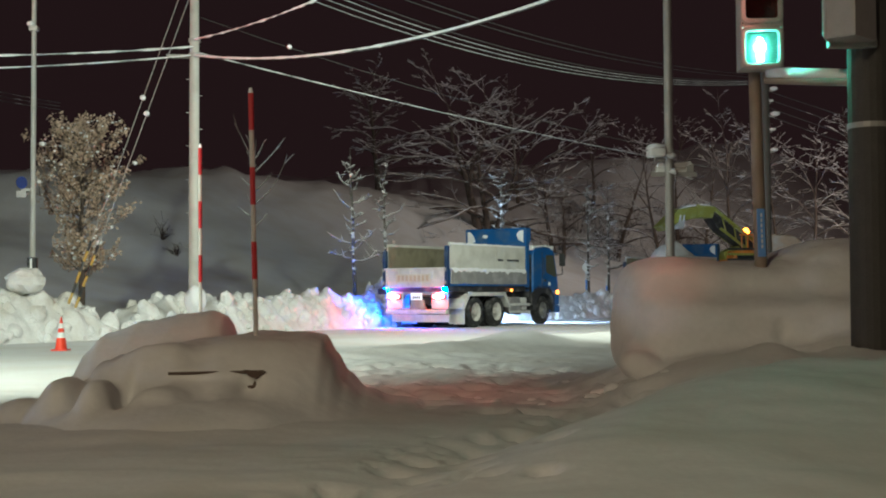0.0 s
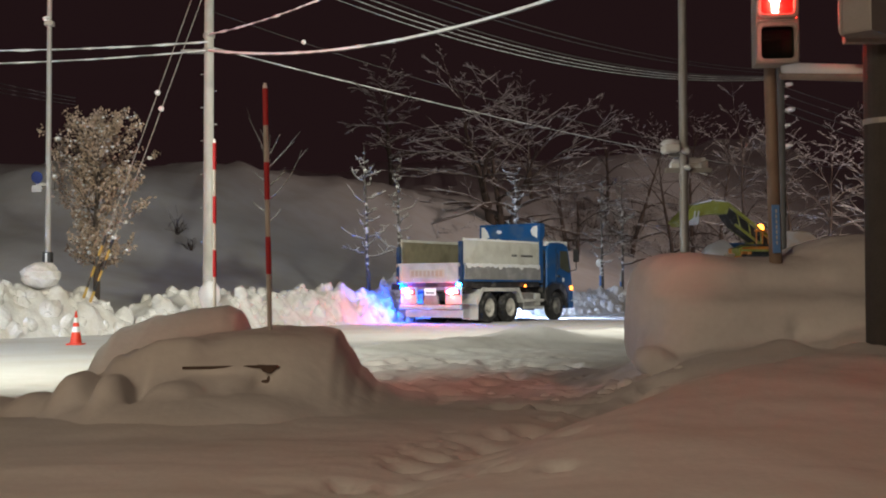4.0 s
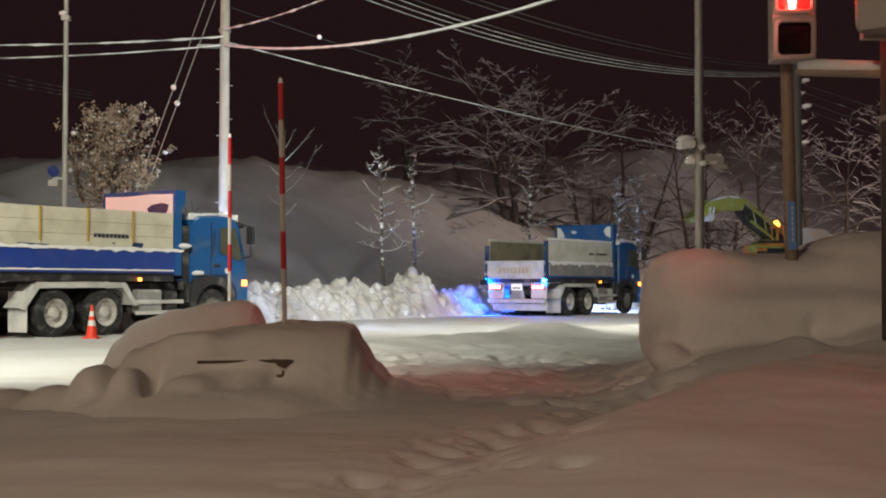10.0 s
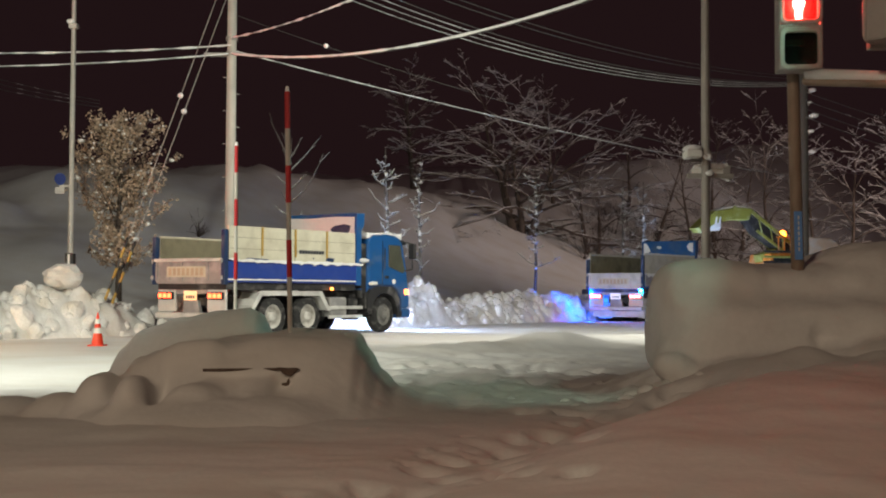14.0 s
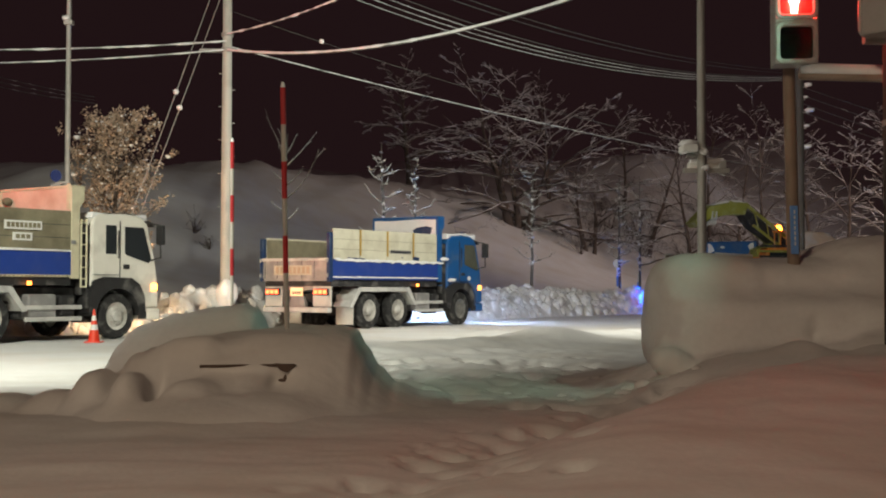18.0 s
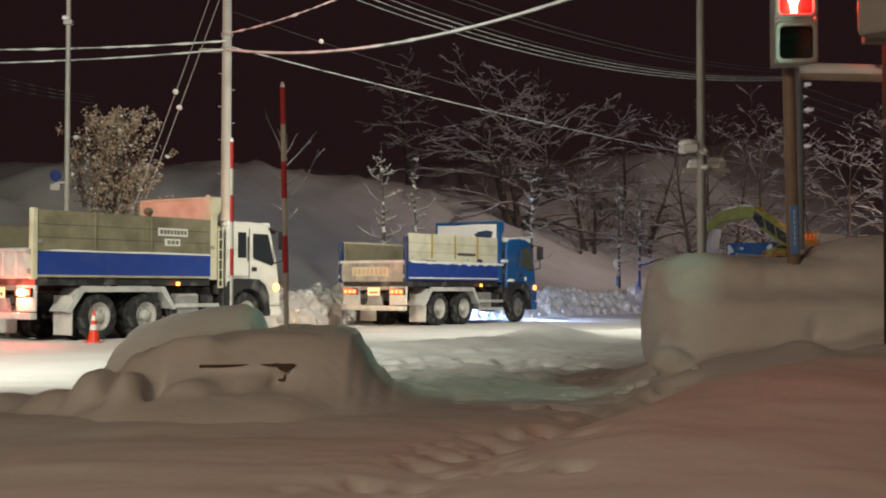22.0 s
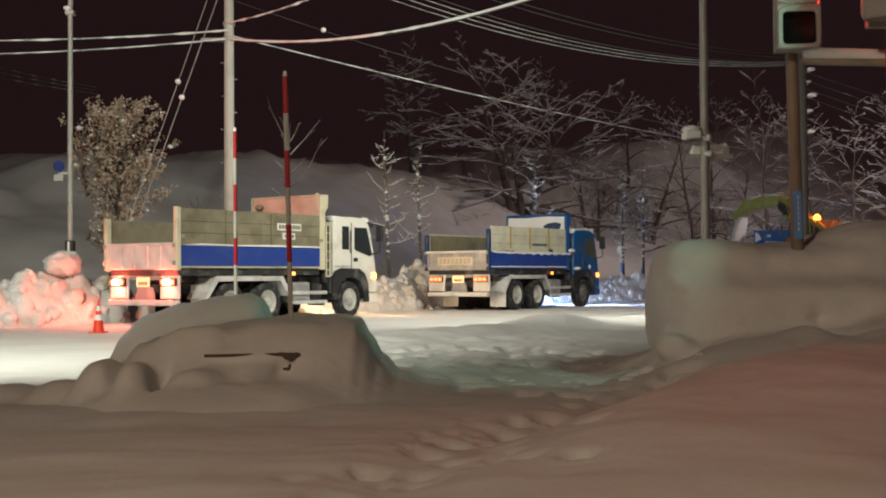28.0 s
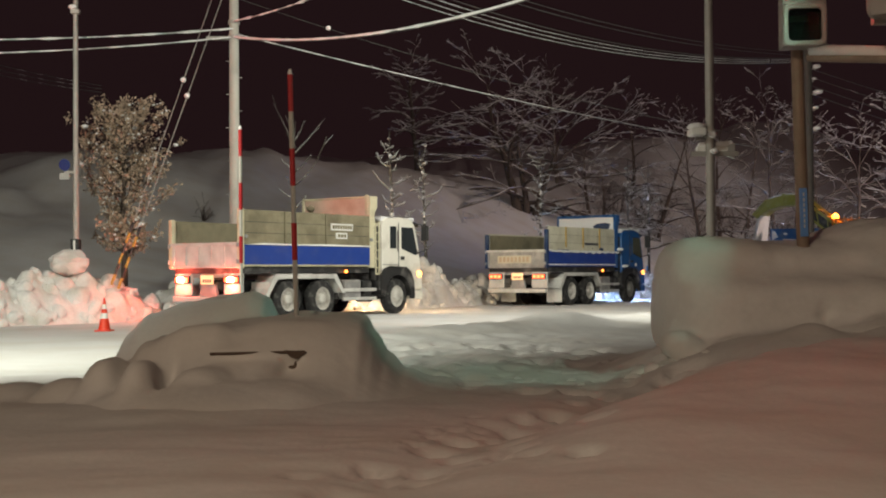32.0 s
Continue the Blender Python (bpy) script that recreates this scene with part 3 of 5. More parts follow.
def dump_truck(label, cab_paint, band, board, headboard, tail, style):
    t = new("dump_truck", None)
    tagged(t, label, "dump truck", group="dump trucks in the queue")
    W = 1.22
    # frame and running gear
    bm = box(-1.45, 5.3, -0.42, -0.30, 0.72, 1.0, 0.01)
    box(-1.45, 5.3, 0.30, 0.42, 0.72, 1.0, 0.01, bm)
    for x in (-1.3, 0.65, 2.2, 3.4, 5.1):
        box(x - .06, x + .06, -0.32, 0.32, 0.76, 0.96, 0, bm)
    for x in (0, 1.31, 4.51):
        cyl((x, -0.95, 0.5), (x, 0.95, 0.5), 0.09, bm=bm)
        box(x - .16, x + .16, -.2, .2, .34, .68, .04, bm)
    box(1.9, 3.3, -0.95, -0.45, 0.78, 1.12, 0.03, bm)
    part("chassis", bm, BLACK, t)
    # bed
    side = lambda y0, y1, z0, z1, x0=-1.62, x1=3.28: box(x0, x1, y0, y1, z0, z1, 0.012)
    part("bed_floor", side(-W + .05, W - .05, 1.16, 1.34), BLACK, t)
    for sg in (-1, 1):
        a, c = sorted((sg * W, sg * (W - 0.07)))
        p = part("bed_side", side(a, c, 1.36, 1.86), band, t)
        if style == "white":
            part("lower_rail", box(-1.62, 3.28, a - .008, c + .008, 1.33, 1.375, .008), CREAM_PAINT, p, "pale studded lower rail")
        else:
            part("lower_rail", box(-1.62, 3.28, a - .01, c + .01, 1.34, 1.42, .01), band, p)
        a, c = sorted((sg * (W - .01), sg * (W - 0.055)))
        cuts = {"white": [-1.60, -.15, 1.42, 3.26], "blue": [-1.58, -.44, .78, 2.01, 3.22], "worn": [-1.58, 1.25, 3.22]}[style]
        for x0, x1 in zip(cuts, cuts[1:]):
            z1 = (2.70 if sg < 0 or style == "worn" else 2.48) + 0.015 * rng.random()
            part("side_board", box(x0 + .006, x1 - .006, a, c, 1.88, z1, .008), board, t)
            if x1 < cuts[-1] and style != "worn":
                e0, e1 = sorted((sg * W, sg * (W + .03)))
                part("batten", box(x1 - .025, x1 + .025, e0, e1, 1.9 if style != "blue" else 2.0, z1, .004), YELLOW_WOOD if style == "blue" else (OLIVE_BOARD if style == "white" else PALE_BOARD), t)
        # inside face of bare boards
        a, c = sorted((sg * (W - .06), sg * (W - 0.085)))
        part("lining_board", box(-1.56, 3.2, a, c, 1.75, 2.62 if sg < 0 or style == "worn" else 2.44, .004), OLIVE_BOARD, t)
        e0, e1 = sorted((sg * (W - .09), sg * (W + .03)))
        post = part("corner_post", box(-1.76, -1.62, e0, e1, 1.28, (2.74 if sg < 0 else 2.52) if style == "white" else (2.60 if sg < 0 else 2.46), .02), CREAM_PAINT if style == "white" else DARK_BLUE, t)
        for z in (1.45, 1.85):
            part("hinge", cyl((-1.80, (e0 + e1) / 2, z - .05), (-1.80, (e0 + e1) / 2, z + .05), .035), GREY_STEEL, post)
    if style == "worn":
        part("lower_board", box(-1.55, 3.25, -W - .035, -W, 1.40, 1.86, .01), GREY_STEEL, t, "scuffed grey metal skirting sheet")
    top = 3.36 if style == "worn" else 3.26
    # headboard over the bed's front, with a forward lip
    part("headboard", box(3.27, 3.36, -W + .06, W - .06, 1.30, top - .04, .015), headboard, t)
    part("headboard_cap", prism([(3.25, top - .06), (3.25, top), (3.60, top), (3.60, top - .07), (3.37, top - .07)], -W, W, .01), cab_paint if style != "white" else CREAM_PAINT, t)
    for sg in (-1, 1):
        a, c = sorted((sg * (W + .01), sg * (W - .06)))
        low = 3.46
        part("headboard_cheek", prism([(3.25, 1.30), (3.25, top - .01), (3.58, top - .01), (3.58, 2.95), (low, 2.80), (low, 1.30)], a, c, .008), cab_paint if style != "white" else CREAM_PAINT, t)
    # tailgate
    tg = part("tailgate", box(-1.72, -1.64, -W + .05, W - .05, 1.30, 1.88, .015), tail, t)
    for i in range(6):
        y = -W + .12 + i * (2 * W - .24) / 5
        part("tailgate_rib", box(-1.75, -1.72, y - .035, y + .035, 1.36, 1.84, .006), tail, tg)
    part("tailgate_rail", box(-1.765, -1.64, -W + .04, W - .04, 1.84, 1.92, .012), WHITE_STEEL, tg)
    if style != "white":
        bm = box(-1.758, -1.752, -0.62, 0.72, 1.46, 1.72, 0)
        panel = part("sign_panel", bm, CREAM_BOARD, tg)
        bm = bmesh.new()
        for i in range(8):
            y = -0.56 + i * 0.155
            box(-1.766, -1.758, y + .02, y + .125, 1.50, 1.68, 0, bm)
        part("lettering", bm, material("faded_lettering", (0.52, 0.42, 0.30), 0.8), panel)
    # rear: lamps, plate, flaps, bumper
    for sg in (-1, 1):
        part("rear_panel", box(-1.62, -1.56, sg * .86 - .31, sg * .86 + .31, 0.62, 1.16, .015), WHITE_STEEL, t)
    part("cross_beam", box(-1.58, -1.48, -1.1, 1.1, 1.06, 1.18, .01), GREY_STEEL, t)
    for sg in (-1, 1):
        holder = part("lamp_box", box(-1.68, -1.62, sg * .86 - .26, sg * .86 + .26, 0.92, 1.10, .015), BLACK, t)
        for k in range(3):
            y = sg * .86 - .16 + k * .16
            m = {"white": BRAKE_RED if k == 1 else TAIL_RED, "blue": TAIL_RED, "worn": WARM_RED}[style]
            part("tail_lamp", box(-1.70 if m is not BRAKE_RED else -1.77, -1.68, y - .062, y + .062, 0.955, 1.065, .01), m, holder)
        part("mud_flap", box(-.74, -.71, sg * .92 - .30, sg * .92 + .30, 0.12, 0.95, .01), WHITE_STEEL, t)
    part("number_plate", box(-1.655, -1.64, -0.22, 0.22, 0.90, 1.12, .006), PLATE_GLOW if style != "worn" else PLATE_WHITE_GLOW, t, "number plate glowing as if lamplit, characters as plain bars")
    bm = bmesh.new()
    for i in range(4):
        box(-1.662, -1.655, -0.15 + i * .08, -.10 + i * .08, 0.94, 1.02, 0, bm)
    part("plate_mark", bm, INK, t)
    part("tow_frame", prism([(-.30, .60), (.30, .60), (.22, .90), (-.22, .90)], -1.62, -1.52, .01, "x"), GREY_STEEL, t)
    part("rear_bumper", box(-1.72, -1.55, -1.16, 1.16, 0.46, 0.60, .025), WHITE_STEEL, t)
    if style == "worn":
        for sg in (-1, 1):
            stop = part("stop_lamp", cyl((-.03, 0, 0), (.0, 0, 0), .085, sides=16), STOP_RED, t, "bright red stop lamp")
            stop.matrix_basis = Matrix.Translation((-1.71, sg * .86, 1.01))
            # added box that blocks the stop lamp's light once it slides in
            part("lamp_can", box(-1.60, -1.40, sg * .86 - .12, sg * .86 + .12, .89, 1.13, .01), BLACK, t)
        part("lower_skirt", box(-1.60, -1.55, -1.20, 1.0, 0.20, 0.44, .015), WHITE_STEEL, t)
        part("blue_lamp", cyl((-1.70, -1.10, 1.24), (-1.62, -1.10, 1.24), .055), BLUE_LAMP, t, "glowing blue marker lamp")
        part("blue_lamp", cyl((-1.70, 1.27, 1.20), (-1.62, 1.27, 1.20), .055), BLUE_STRONG, t, "glowing blue marker lamp")
        # added plates hide the left blue lamp and narrow its light on the ridge
        part("lamp_hood", box(-1.78, -1.54, 1.23, 1.37, 1.265, 1.28, 0), BLACK, t)
        for x in (-1.775, -1.545):
            part("hood_cheek", box(x - .006, x + .006, 1.08 if x < -1.7 else 1.23, 1.42, 1.08, 1.265, 0), BLACK, t)
    # mudguards over the rear wheels
    for sg in (-1, 1):
        a, c = sorted((sg * 1.24, sg * 0.62))
        arch = [(-.86, .62), (-.50, 1.10), (1.78, 1.10), (2.12, .66), (2.06, .64), (1.74, 1.05), (-.46, 1.05), (-.81, .60)]
        part("mudguard", prism(arch, a, c, 0), WHITE_STEEL, t)
        a, c = sorted((sg * 1.25, sg * 1.215))
        part("mudguard_lip", prism([(-.90, .60), (-.52, 1.14), (1.80, 1.14), (2.17, .64), (2.06, .62), (1.72, 1.02), (-.44, 1.02), (-.79, .58)], a, c, 0), WHITE_STEEL, t)
        for x0, x1, z0, z1, m, nm in ((2.25, 2.95, .48, .98, GREY_STEEL, "fuel_tank"), (3.05, 3.42, .52, .95, WHITE_STEEL if style == "worn" else BLACK, "battery_box")):
            a, c = sorted((sg * 1.16, sg * .62))
            part(nm, box(x0, x1, a, c, z0, z1, .05), m, t)
        a, c = sorted((sg * 1.22, sg * 1.16))
        for z in (.42, .66):
            part("side_guard", box(2.14, 3.55, a, c, z, z + .09, .015), WHITE_STEEL, t)
        part("side_marker", box(2.16, 2.26, min(sg * 1.22, sg * 1.26), max(sg * 1.22, sg * 1.26), 1.16, 1.24, .015), AMBER, t, "lit amber side marker lamp")
    # cab
    prof = [(3.80, 1.06), (3.80, 2.50), (3.86, 2.62), (4.03, 2.70), (4.60, 2.735), (5.02, 2.71), (5.26, 2.63), (5.37, 2.50), (5.58, 1.76), (5.655, 1.30), (5.665, .66), (5.20, .66), (5.10, .98), (4.84, 1.16), (4.20, 1.16), (4.0, 1.06)]
    cab = part("cab", prism(prof, -1.20, 1.20, .055), cab_paint, t)
    part("sun_visor", prism([(5.280, 2.60), (5.340, 2.64), (5.620, 2.56), (5.630, 2.47), (5.600, 2.47), (5.580, 2.53), (5.350, 2.58)], -1.12, 1.12, .006), BLACK, cab, "black sun visor")
    part("grille", box(5.645, 5.680, -.72, .72, 1.12, 1.50, .012), BLACK, cab)
    for i in range(3):
        part("grille_bar", box(5.675, 5.695, -.70, .70, 1.17 + i * .11, 1.215 + i * .11, .006), WHITE_STEEL, cab)
    for y in (-.55, .1):
        part("wiper", cyl((5.615, y, 1.72), (5.510, y + .42, 2.08), .012, sides=6), BLACK, cab)
    for sg in (-1, 1):
        o0, o1 = sorted((sg * 1.195, sg * 1.215))
        part("side_window", prism([(4.70, 1.86), (4.70, 2.44), (5.22, 2.44), (5.44, 1.74), (5.37, 1.66), (4.76, 1.82)], min(sg * 1.205, sg * 1.222), max(sg * 1.205, sg * 1.222)), GLASS if style == "white" else PALE_GLASS, cab, "dark door window" if style == "white" else "greyish door window")
        part("grab_rail", cyl((4.50, sg * 1.235, 1.75), (4.50, sg * 1.235, 2.35), .014, sides=8), BLACK, cab)
        if style == "white":
            part("quarter_window", box(4.18, 4.46, o0, o1, 1.84, 2.46, .006), GLASS, cab, "narrow dark rear cab window")
            part("door_handle", box(4.66, 4.82, min(sg * 1.20, sg * 1.23), max(sg * 1.20, sg * 1.23), 1.52, 1.62, .01), BLACK, cab)
            part("door_seam", box(4.56, 4.572, o0, o1, 1.15, 2.56, 0), BLACK, cab)
            part("trim_strip", box(3.84, 4.56, o0, o1, 1.38, 1.40, 0), GREY_STEEL, cab)
        else:
            part("door_handle", box(4.52, 4.70, min(sg * 1.20, sg * 1.23), max(sg * 1.20, sg * 1.23), 1.50, 1.58, .01), BLACK, cab)
            part("door_seam", box(4.42, 4.435, o0, o1, 1.15, 2.56, 0), BLACK, cab)
            part("emblem", cyl((4.95, sg * 1.195, 1.42), (4.95, sg * 1.222, 1.42), .07), SHEET_WHITE, cab, "small round pale emblem")
        # flared plastic arch round the front wheel
        a, c = sorted((sg * 1.235, sg * .8))
        inner = [(4.51 + .60 * math.cos(q), .5 + .60 * math.sin(q)) for q in [radians(v) for v in range(0, 181, 15)]]
        part("wheel_arch", prism([(5.24, .56), (5.22, .92), (5.08, 1.17), (4.86, 1.30), (4.10, 1.32), (3.84, 1.24), (3.74, .95), (3.74, .56)] + inner[::-1], a, c), BLACK, t)
        part("arch_lip", prism([(5.26, .58), (5.24, .93), (5.10, 1.19), (4.87, 1.325), (4.09, 1.345), (3.82, 1.265), (3.76, 1.19), (3.86, 1.21), (4.11, 1.29), (4.85, 1.27), (5.05, 1.15), (5.19, .90), (5.20, .58)], min(sg * 1.225, sg * 1.255), max(sg * 1.225, sg * 1.255), .004), BLACK if style == "white" else DARK_BLUE, t)
        part("corner_panel", box(5.160, 5.640, min(sg * 1.19, sg * 1.222), max(sg * 1.19, sg * 1.222), .70, 1.02, .01), cab_paint, t)
        part("fog_lamp", box(5.680, 5.695, sg * .95 - .11, sg * .95 + .11, .72, .84, .006), SHEET_WHITE, cab)
        # mirrors on arms
        y = sg * 1.42
        bm = cyl((5.240, sg * 1.15, 2.58), (5.500, y, 2.50), .018)
        cyl((5.500, y, 2.52), (5.540, y, 1.78), .018, bm=bm)
        cyl((5.540, y, 1.78), (5.460, sg * 1.18, 1.72), .018, bm=bm)
        arm = part("mirror_arm", bm, BLACK, cab)
        part("mirror", box(5.480, 5.580, y - .11, y + .11, 2.06, 2.50, .03), BLACK, arm)
        part("head_lamp", box(5.662, 5.680, sg * .92 - .12, sg * .92 + .12, .97, 1.09, 0), HEAD_AMBER if style == "white" else HEAD_COOL, cab, "lit headlamp")
        part("turn_lamp", box(5.460, 5.620, min(sg * 1.19, sg * 1.235), max(sg * 1.19, sg * 1.235), 1.06, 1.20, .015), CORNER_AMBER if style == "white" else AMBER, cab, "lit amber corner lamp")
        part("cab_step", box(5.100, 5.480, min(sg * 1.17, sg * 1.21), max(sg * 1.17, sg * 1.21), .42, .60, .02), BLACK, t)
    part("windscreen", prism([(5.342, 2.52), (5.370, 2.52), (5.602, 1.74), (5.570, 1.74)], -1.08, 1.08), GLASS, cab)
    part("front_bumper", box(5.300, 5.720, -1.22, 1.22, .40, .66, .05), cab_paint if style != "white" else WHITE_PAINT, t)
    thick = .05 if style == "white" else .11
    edge = [(3.84 + .1 * i, 2.70 + thick * (.55 + .8 * noise.noise(Vector((i * .55, len(style), 3))))) for i in range(16)]
    part("roof_snow", prism([(3.80, 2.60)] + edge + [(5.36, 2.60), (5.02, 2.695), (4.60, 2.72), (4.03, 2.685), (3.86, 2.60)], -1.17, 1.17, .02), SNOW, t, "snow lying on the cab roof", True)
    part("gear_housing", box(2.15, 3.60, -.95, .95, .46, 1.14, .06), BLACK, t)
    for sg in (-1, 1):
        a, c = sorted((sg * 1.212, sg * 1.0))
        part("lower_panel", box(3.66, 3.99, a, c, .68, 1.10, .02), BLACK, t)
    part("air_stack", cyl((3.52, -.62, .9), (3.52, -.62, 2.5), .09), BLACK, t)
    part("exhaust_stack", cyl((3.52, .75, .9), (3.52, .75, 2.2), .12), BLACK, t)
    part("cab_back_panel", box(3.56, 3.79, -1.14, 1.14, .95, 2.45, .03), BLACK, t)
    for i in range(4 if style != "white" else 0):
        part("step_rung", cyl((3.50, -1.20, 1.2 + i * .28), (3.50, -1.0, 1.2 + i * .28), .016), cab_paint if style != "white" else CREAM_PAINT, t)
    if style == "white":
        bm = bmesh.new()
        for x in (3.50, 3.64):
            cyl((x, -1.23, 1.12), (x, -1.23, 2.56), .02, bm=bm)
        cyl((3.50, -1.23, 1.13), (3.64, -1.23, 1.13), .02, bm=bm)
        for i in range(6):
            cyl((3.50, -1.23, 1.3 + i * .24), (3.64, -1.23, 1.3 + i * .24), .016, bm=bm)
        part("ladder", bm, CREAM_PAINT, t)
        part("snow_line", prism([(-1.6, 1.86), (-1.0, 1.905), (.3, 1.89), (1.5, 1.91), (3.2, 1.895), (3.26, 1.86)], -W - .03, -W + .02, .008), SNOW, t, "thin line of snow on the bed rail", True)
        for z in (2.14, 2.41):
            part("board_joint", box(-1.58, 3.24, -W - .004 + .01, -W + .02, z, z + .012, 0), BLACK, t)
        for i in range(48):
            part("rail_stud", box(-1.58 + i * .1, -1.54 + i * .1, -W - .022, -W - .006, 1.345, 1.365, 0), OLIVE_BOARD, t)
        for x in (-1.62, 3.24):
            part("latch", box(x, x + .10, -W - .05, -W - .005, 2.02, 2.10, .012), GREY_STEEL, t)
        part("head_rail", box(3.24, 3.27, -W + .05, -W + .16, 2.75, 3.30, .01), CREAM_PAINT, t)
        part("hinge_block", lump(.14, 12.0, .8, 2), OLIVE_BOARD, t, "clump of fittings on the headboard").matrix_basis = Matrix.Translation((3.2, W - .35, 2.98))
        pl = part("label_plate", box(1.62, 2.50, -W - .022, -W + .01, 2.28, 2.46, .003), SHEET_WHITE, t, "white lettered plate")
        bars(pl, 1.65, 2.47, 2.30, 2.44, -W - .023, 1, OLIVE_BOARD, 8)
        pl = part("label_plate", box(1.82, 2.27, -W - .022, -W + .01, 2.06, 2.22, .003), SHEET_WHITE, t, "white lettered plate")
        bars(pl, 1.86, 2.23, 2.08, 2.20, -W - .023, 1, OLIVE_BOARD, 3)
    elif style == "blue":
        bars(t, .92, 1.90, 2.08, 2.20, -W - .004, 1, INK, 9)
        for z in (2.15, 2.42):
            part("board_joint", box(-1.56, 3.2, -W + .004, -W + .014, z, z + .008, 0), OLIVE_BOARD, t)
        low = [(-1.6 + .1 * i, 1.425 + .022 * noise.noise(Vector((i * .5, 4, 0)))) for i in range(49)]
        part("snow_line", prism(low + [(3.2, 1.39), (-1.6, 1.39)], -W - .03, -W + .0, 0), SNOW, t, "thin line of snow on the lower rail")
        for x0, x1, z0, z1 in ((1.98, 2.32, 1.90, 2.02), (-1.0, -.2, 1.88, 1.94), (1.44, 1.52, 1.96, 2.0)):
            part("bare_patch", prism([(x0, z0 + .03), (x0 + .05, z1), (x1, z1 - .02), (x1 - .04, z0)], -W - .008, -W - .001, 0), DARK_BLUE, t, "bare blue paint in the snow")
        part("snow_ledge", lump(.22, 14.0, .35, 2), SNOW, t, "snow on the bed's front corner", True).matrix_basis = Matrix.Translation((3.54, -W + .02, 1.98))
        part("fender_snow", lump(.20, 15.0, .35, 2), SNOW, t, "snow on the step", True).matrix_basis = Matrix.Translation((3.98, -1.20, 1.36))
        crust = [(-1.6 + .1 * i, 1.90 + .05 * noise.noise(Vector((i * .35, 1, 0)))) for i in range(52)]
        crust += [(3.5 - .1 * i, 1.84 - max(0.0, .09 * noise.noise(Vector((i * .43, 7, 0))) + .06 * noise.noise(Vector((i * 1.1, 9, 0))))) for i in range(50)]
        part("snow_crust", prism(crust, -W - .04, -W + .02, 0), SNOW, t, "crust of snow along the bed rail")
        part("frost_patch", prism([(-1.14, 2.0), (-1.14, 3.16), (-.4, 3.18), (.5, 3.15), (1.15, 3.17), (1.15, 2.0)], 3.245, 3.268, .003, "x"), SNOW, t, "frost on the headboard")
        part("bare_patch", prism([(-.98, 2.78), (-1.02, 2.92), (-.80, 2.97), (-.45, 2.93), (-.30, 2.84), (-.42, 2.70), (-.9, 2.68)], 3.236, 3.244, 0, "x"), DARK_BLUE, t, "bare blue paint in the frost")
    else:
        bars(t, 1.35, 1.70, 2.16, 2.25, -W - .004, 1, INK, 3)
        bars(t, 1.95, 2.75, 2.16, 2.25, -W - .004, 1, INK, 6)
        part("frost_patch", prism([(1.15, 2.75), (1.0, 2.85), (.82, 2.92), (.9, 3.1), (1.02, 3.26), (1.15, 3.28)], 3.245, 3.268, .005, "x"), SNOW, t, "frost on the headboard", True)
        part("frost_patch", prism([(-1.12, 2.85), (-.92, 2.95), (-.84, 3.12), (-.95, 3.26), (-1.12, 3.28)], 3.245, 3.264, .003, "x"), SNOW, t, "frost on the headboard", True)
        part("frost_patch", prism([(.30, 3.06), (.42, 3.02), (.55, 3.08), (.48, 3.16), (.34, 3.14)], 3.245, 3.260, .003, "x"), SNOW, t, "frost on the headboard", True)
        crust = [(-1.55 + .1 * i, 1.91 + .05 * noise.noise(Vector((i * .3, 3, 0)))) for i in range(48)]
        crust += [(3.15 - .1 * i, 1.80 - max(-.03, .11 * noise.noise(Vector((i * .37, 5, 0))) + .05 * noise.noise(Vector((i * 1.2, 2, 0))))) for i in range(46)]
        part("snow_crust", prism(crust, -W - .05, -W + .02, 0), SNOW, t, "crust of snow along the bed side")
        rim = [(-1.55 + .1 * i, 2.70 + .035 * noise.noise(Vector((i * .4, 8, 0)))) for i in range(48)] + [(3.15, 2.64), (-1.55, 2.64)]
        part("snow_cap", prism(rim, -W - .015, -W + .07, 0), SNOW, t, "uneven snow on the top edge")
    wheels = []
    for x, dual in ((0, True), (1.31, True), (4.51, False)):
        for sg in (-1, 1):
            wheels.append(wheel_thing(t, x, sg * (1.21 if dual else 1.19), sg, dual, DARK_RIM if style != "white" and not dual else None))
    return t


truck_first = dump_truck("blue tipper truck with pale side boards and glowing blue lamps", BLUE_PAINT, BLUE_PAINT, PALE_BOARD, BLUE_PAINT, WHITE_STEEL, "worn")
truck_second = dump_truck("blue tipper truck with cream side boards and yellow battens", BLUE_PAINT, BLUE_BAND, CREAM_BOARD, BLUE_PAINT, GREY_STEEL, "blue")
truck_third = dump_truck("white-cabbed tipper truck with plywood boards and blue bed side", WHITE_PAINT, BLUE_BAND, OLIVE_BOARD, FROSTED_BOARD, WHITE_STEEL, "white")
truck_loaded = copy_thing(truck_first, Matrix.Identity(4))
tagged(truck_loaded, "blue tipper truck heaped with loaded snow")
for c in truck_loaded.children_recursive:
    if c.name.startswith("tail_lamp"):
        c.data = c.data.copy()
        c.data.materials[0] = TAIL_RED
    if c.name.startswith("stop_lamp"):
        c.data = c.data.copy()
        c.data.materials[0] = TAIL_RED
    if c.name.startswith("blue_lamp"):
        c.data = c.data.copy()
        c.data.materials[0] = TAPE_BLUE
        c["label"] = "unlit blue marker lamp"
bm = bmesh.new()
blob(bm, .85, 0, 1.9, 2.6, 1.18, 1.45, 1.25)
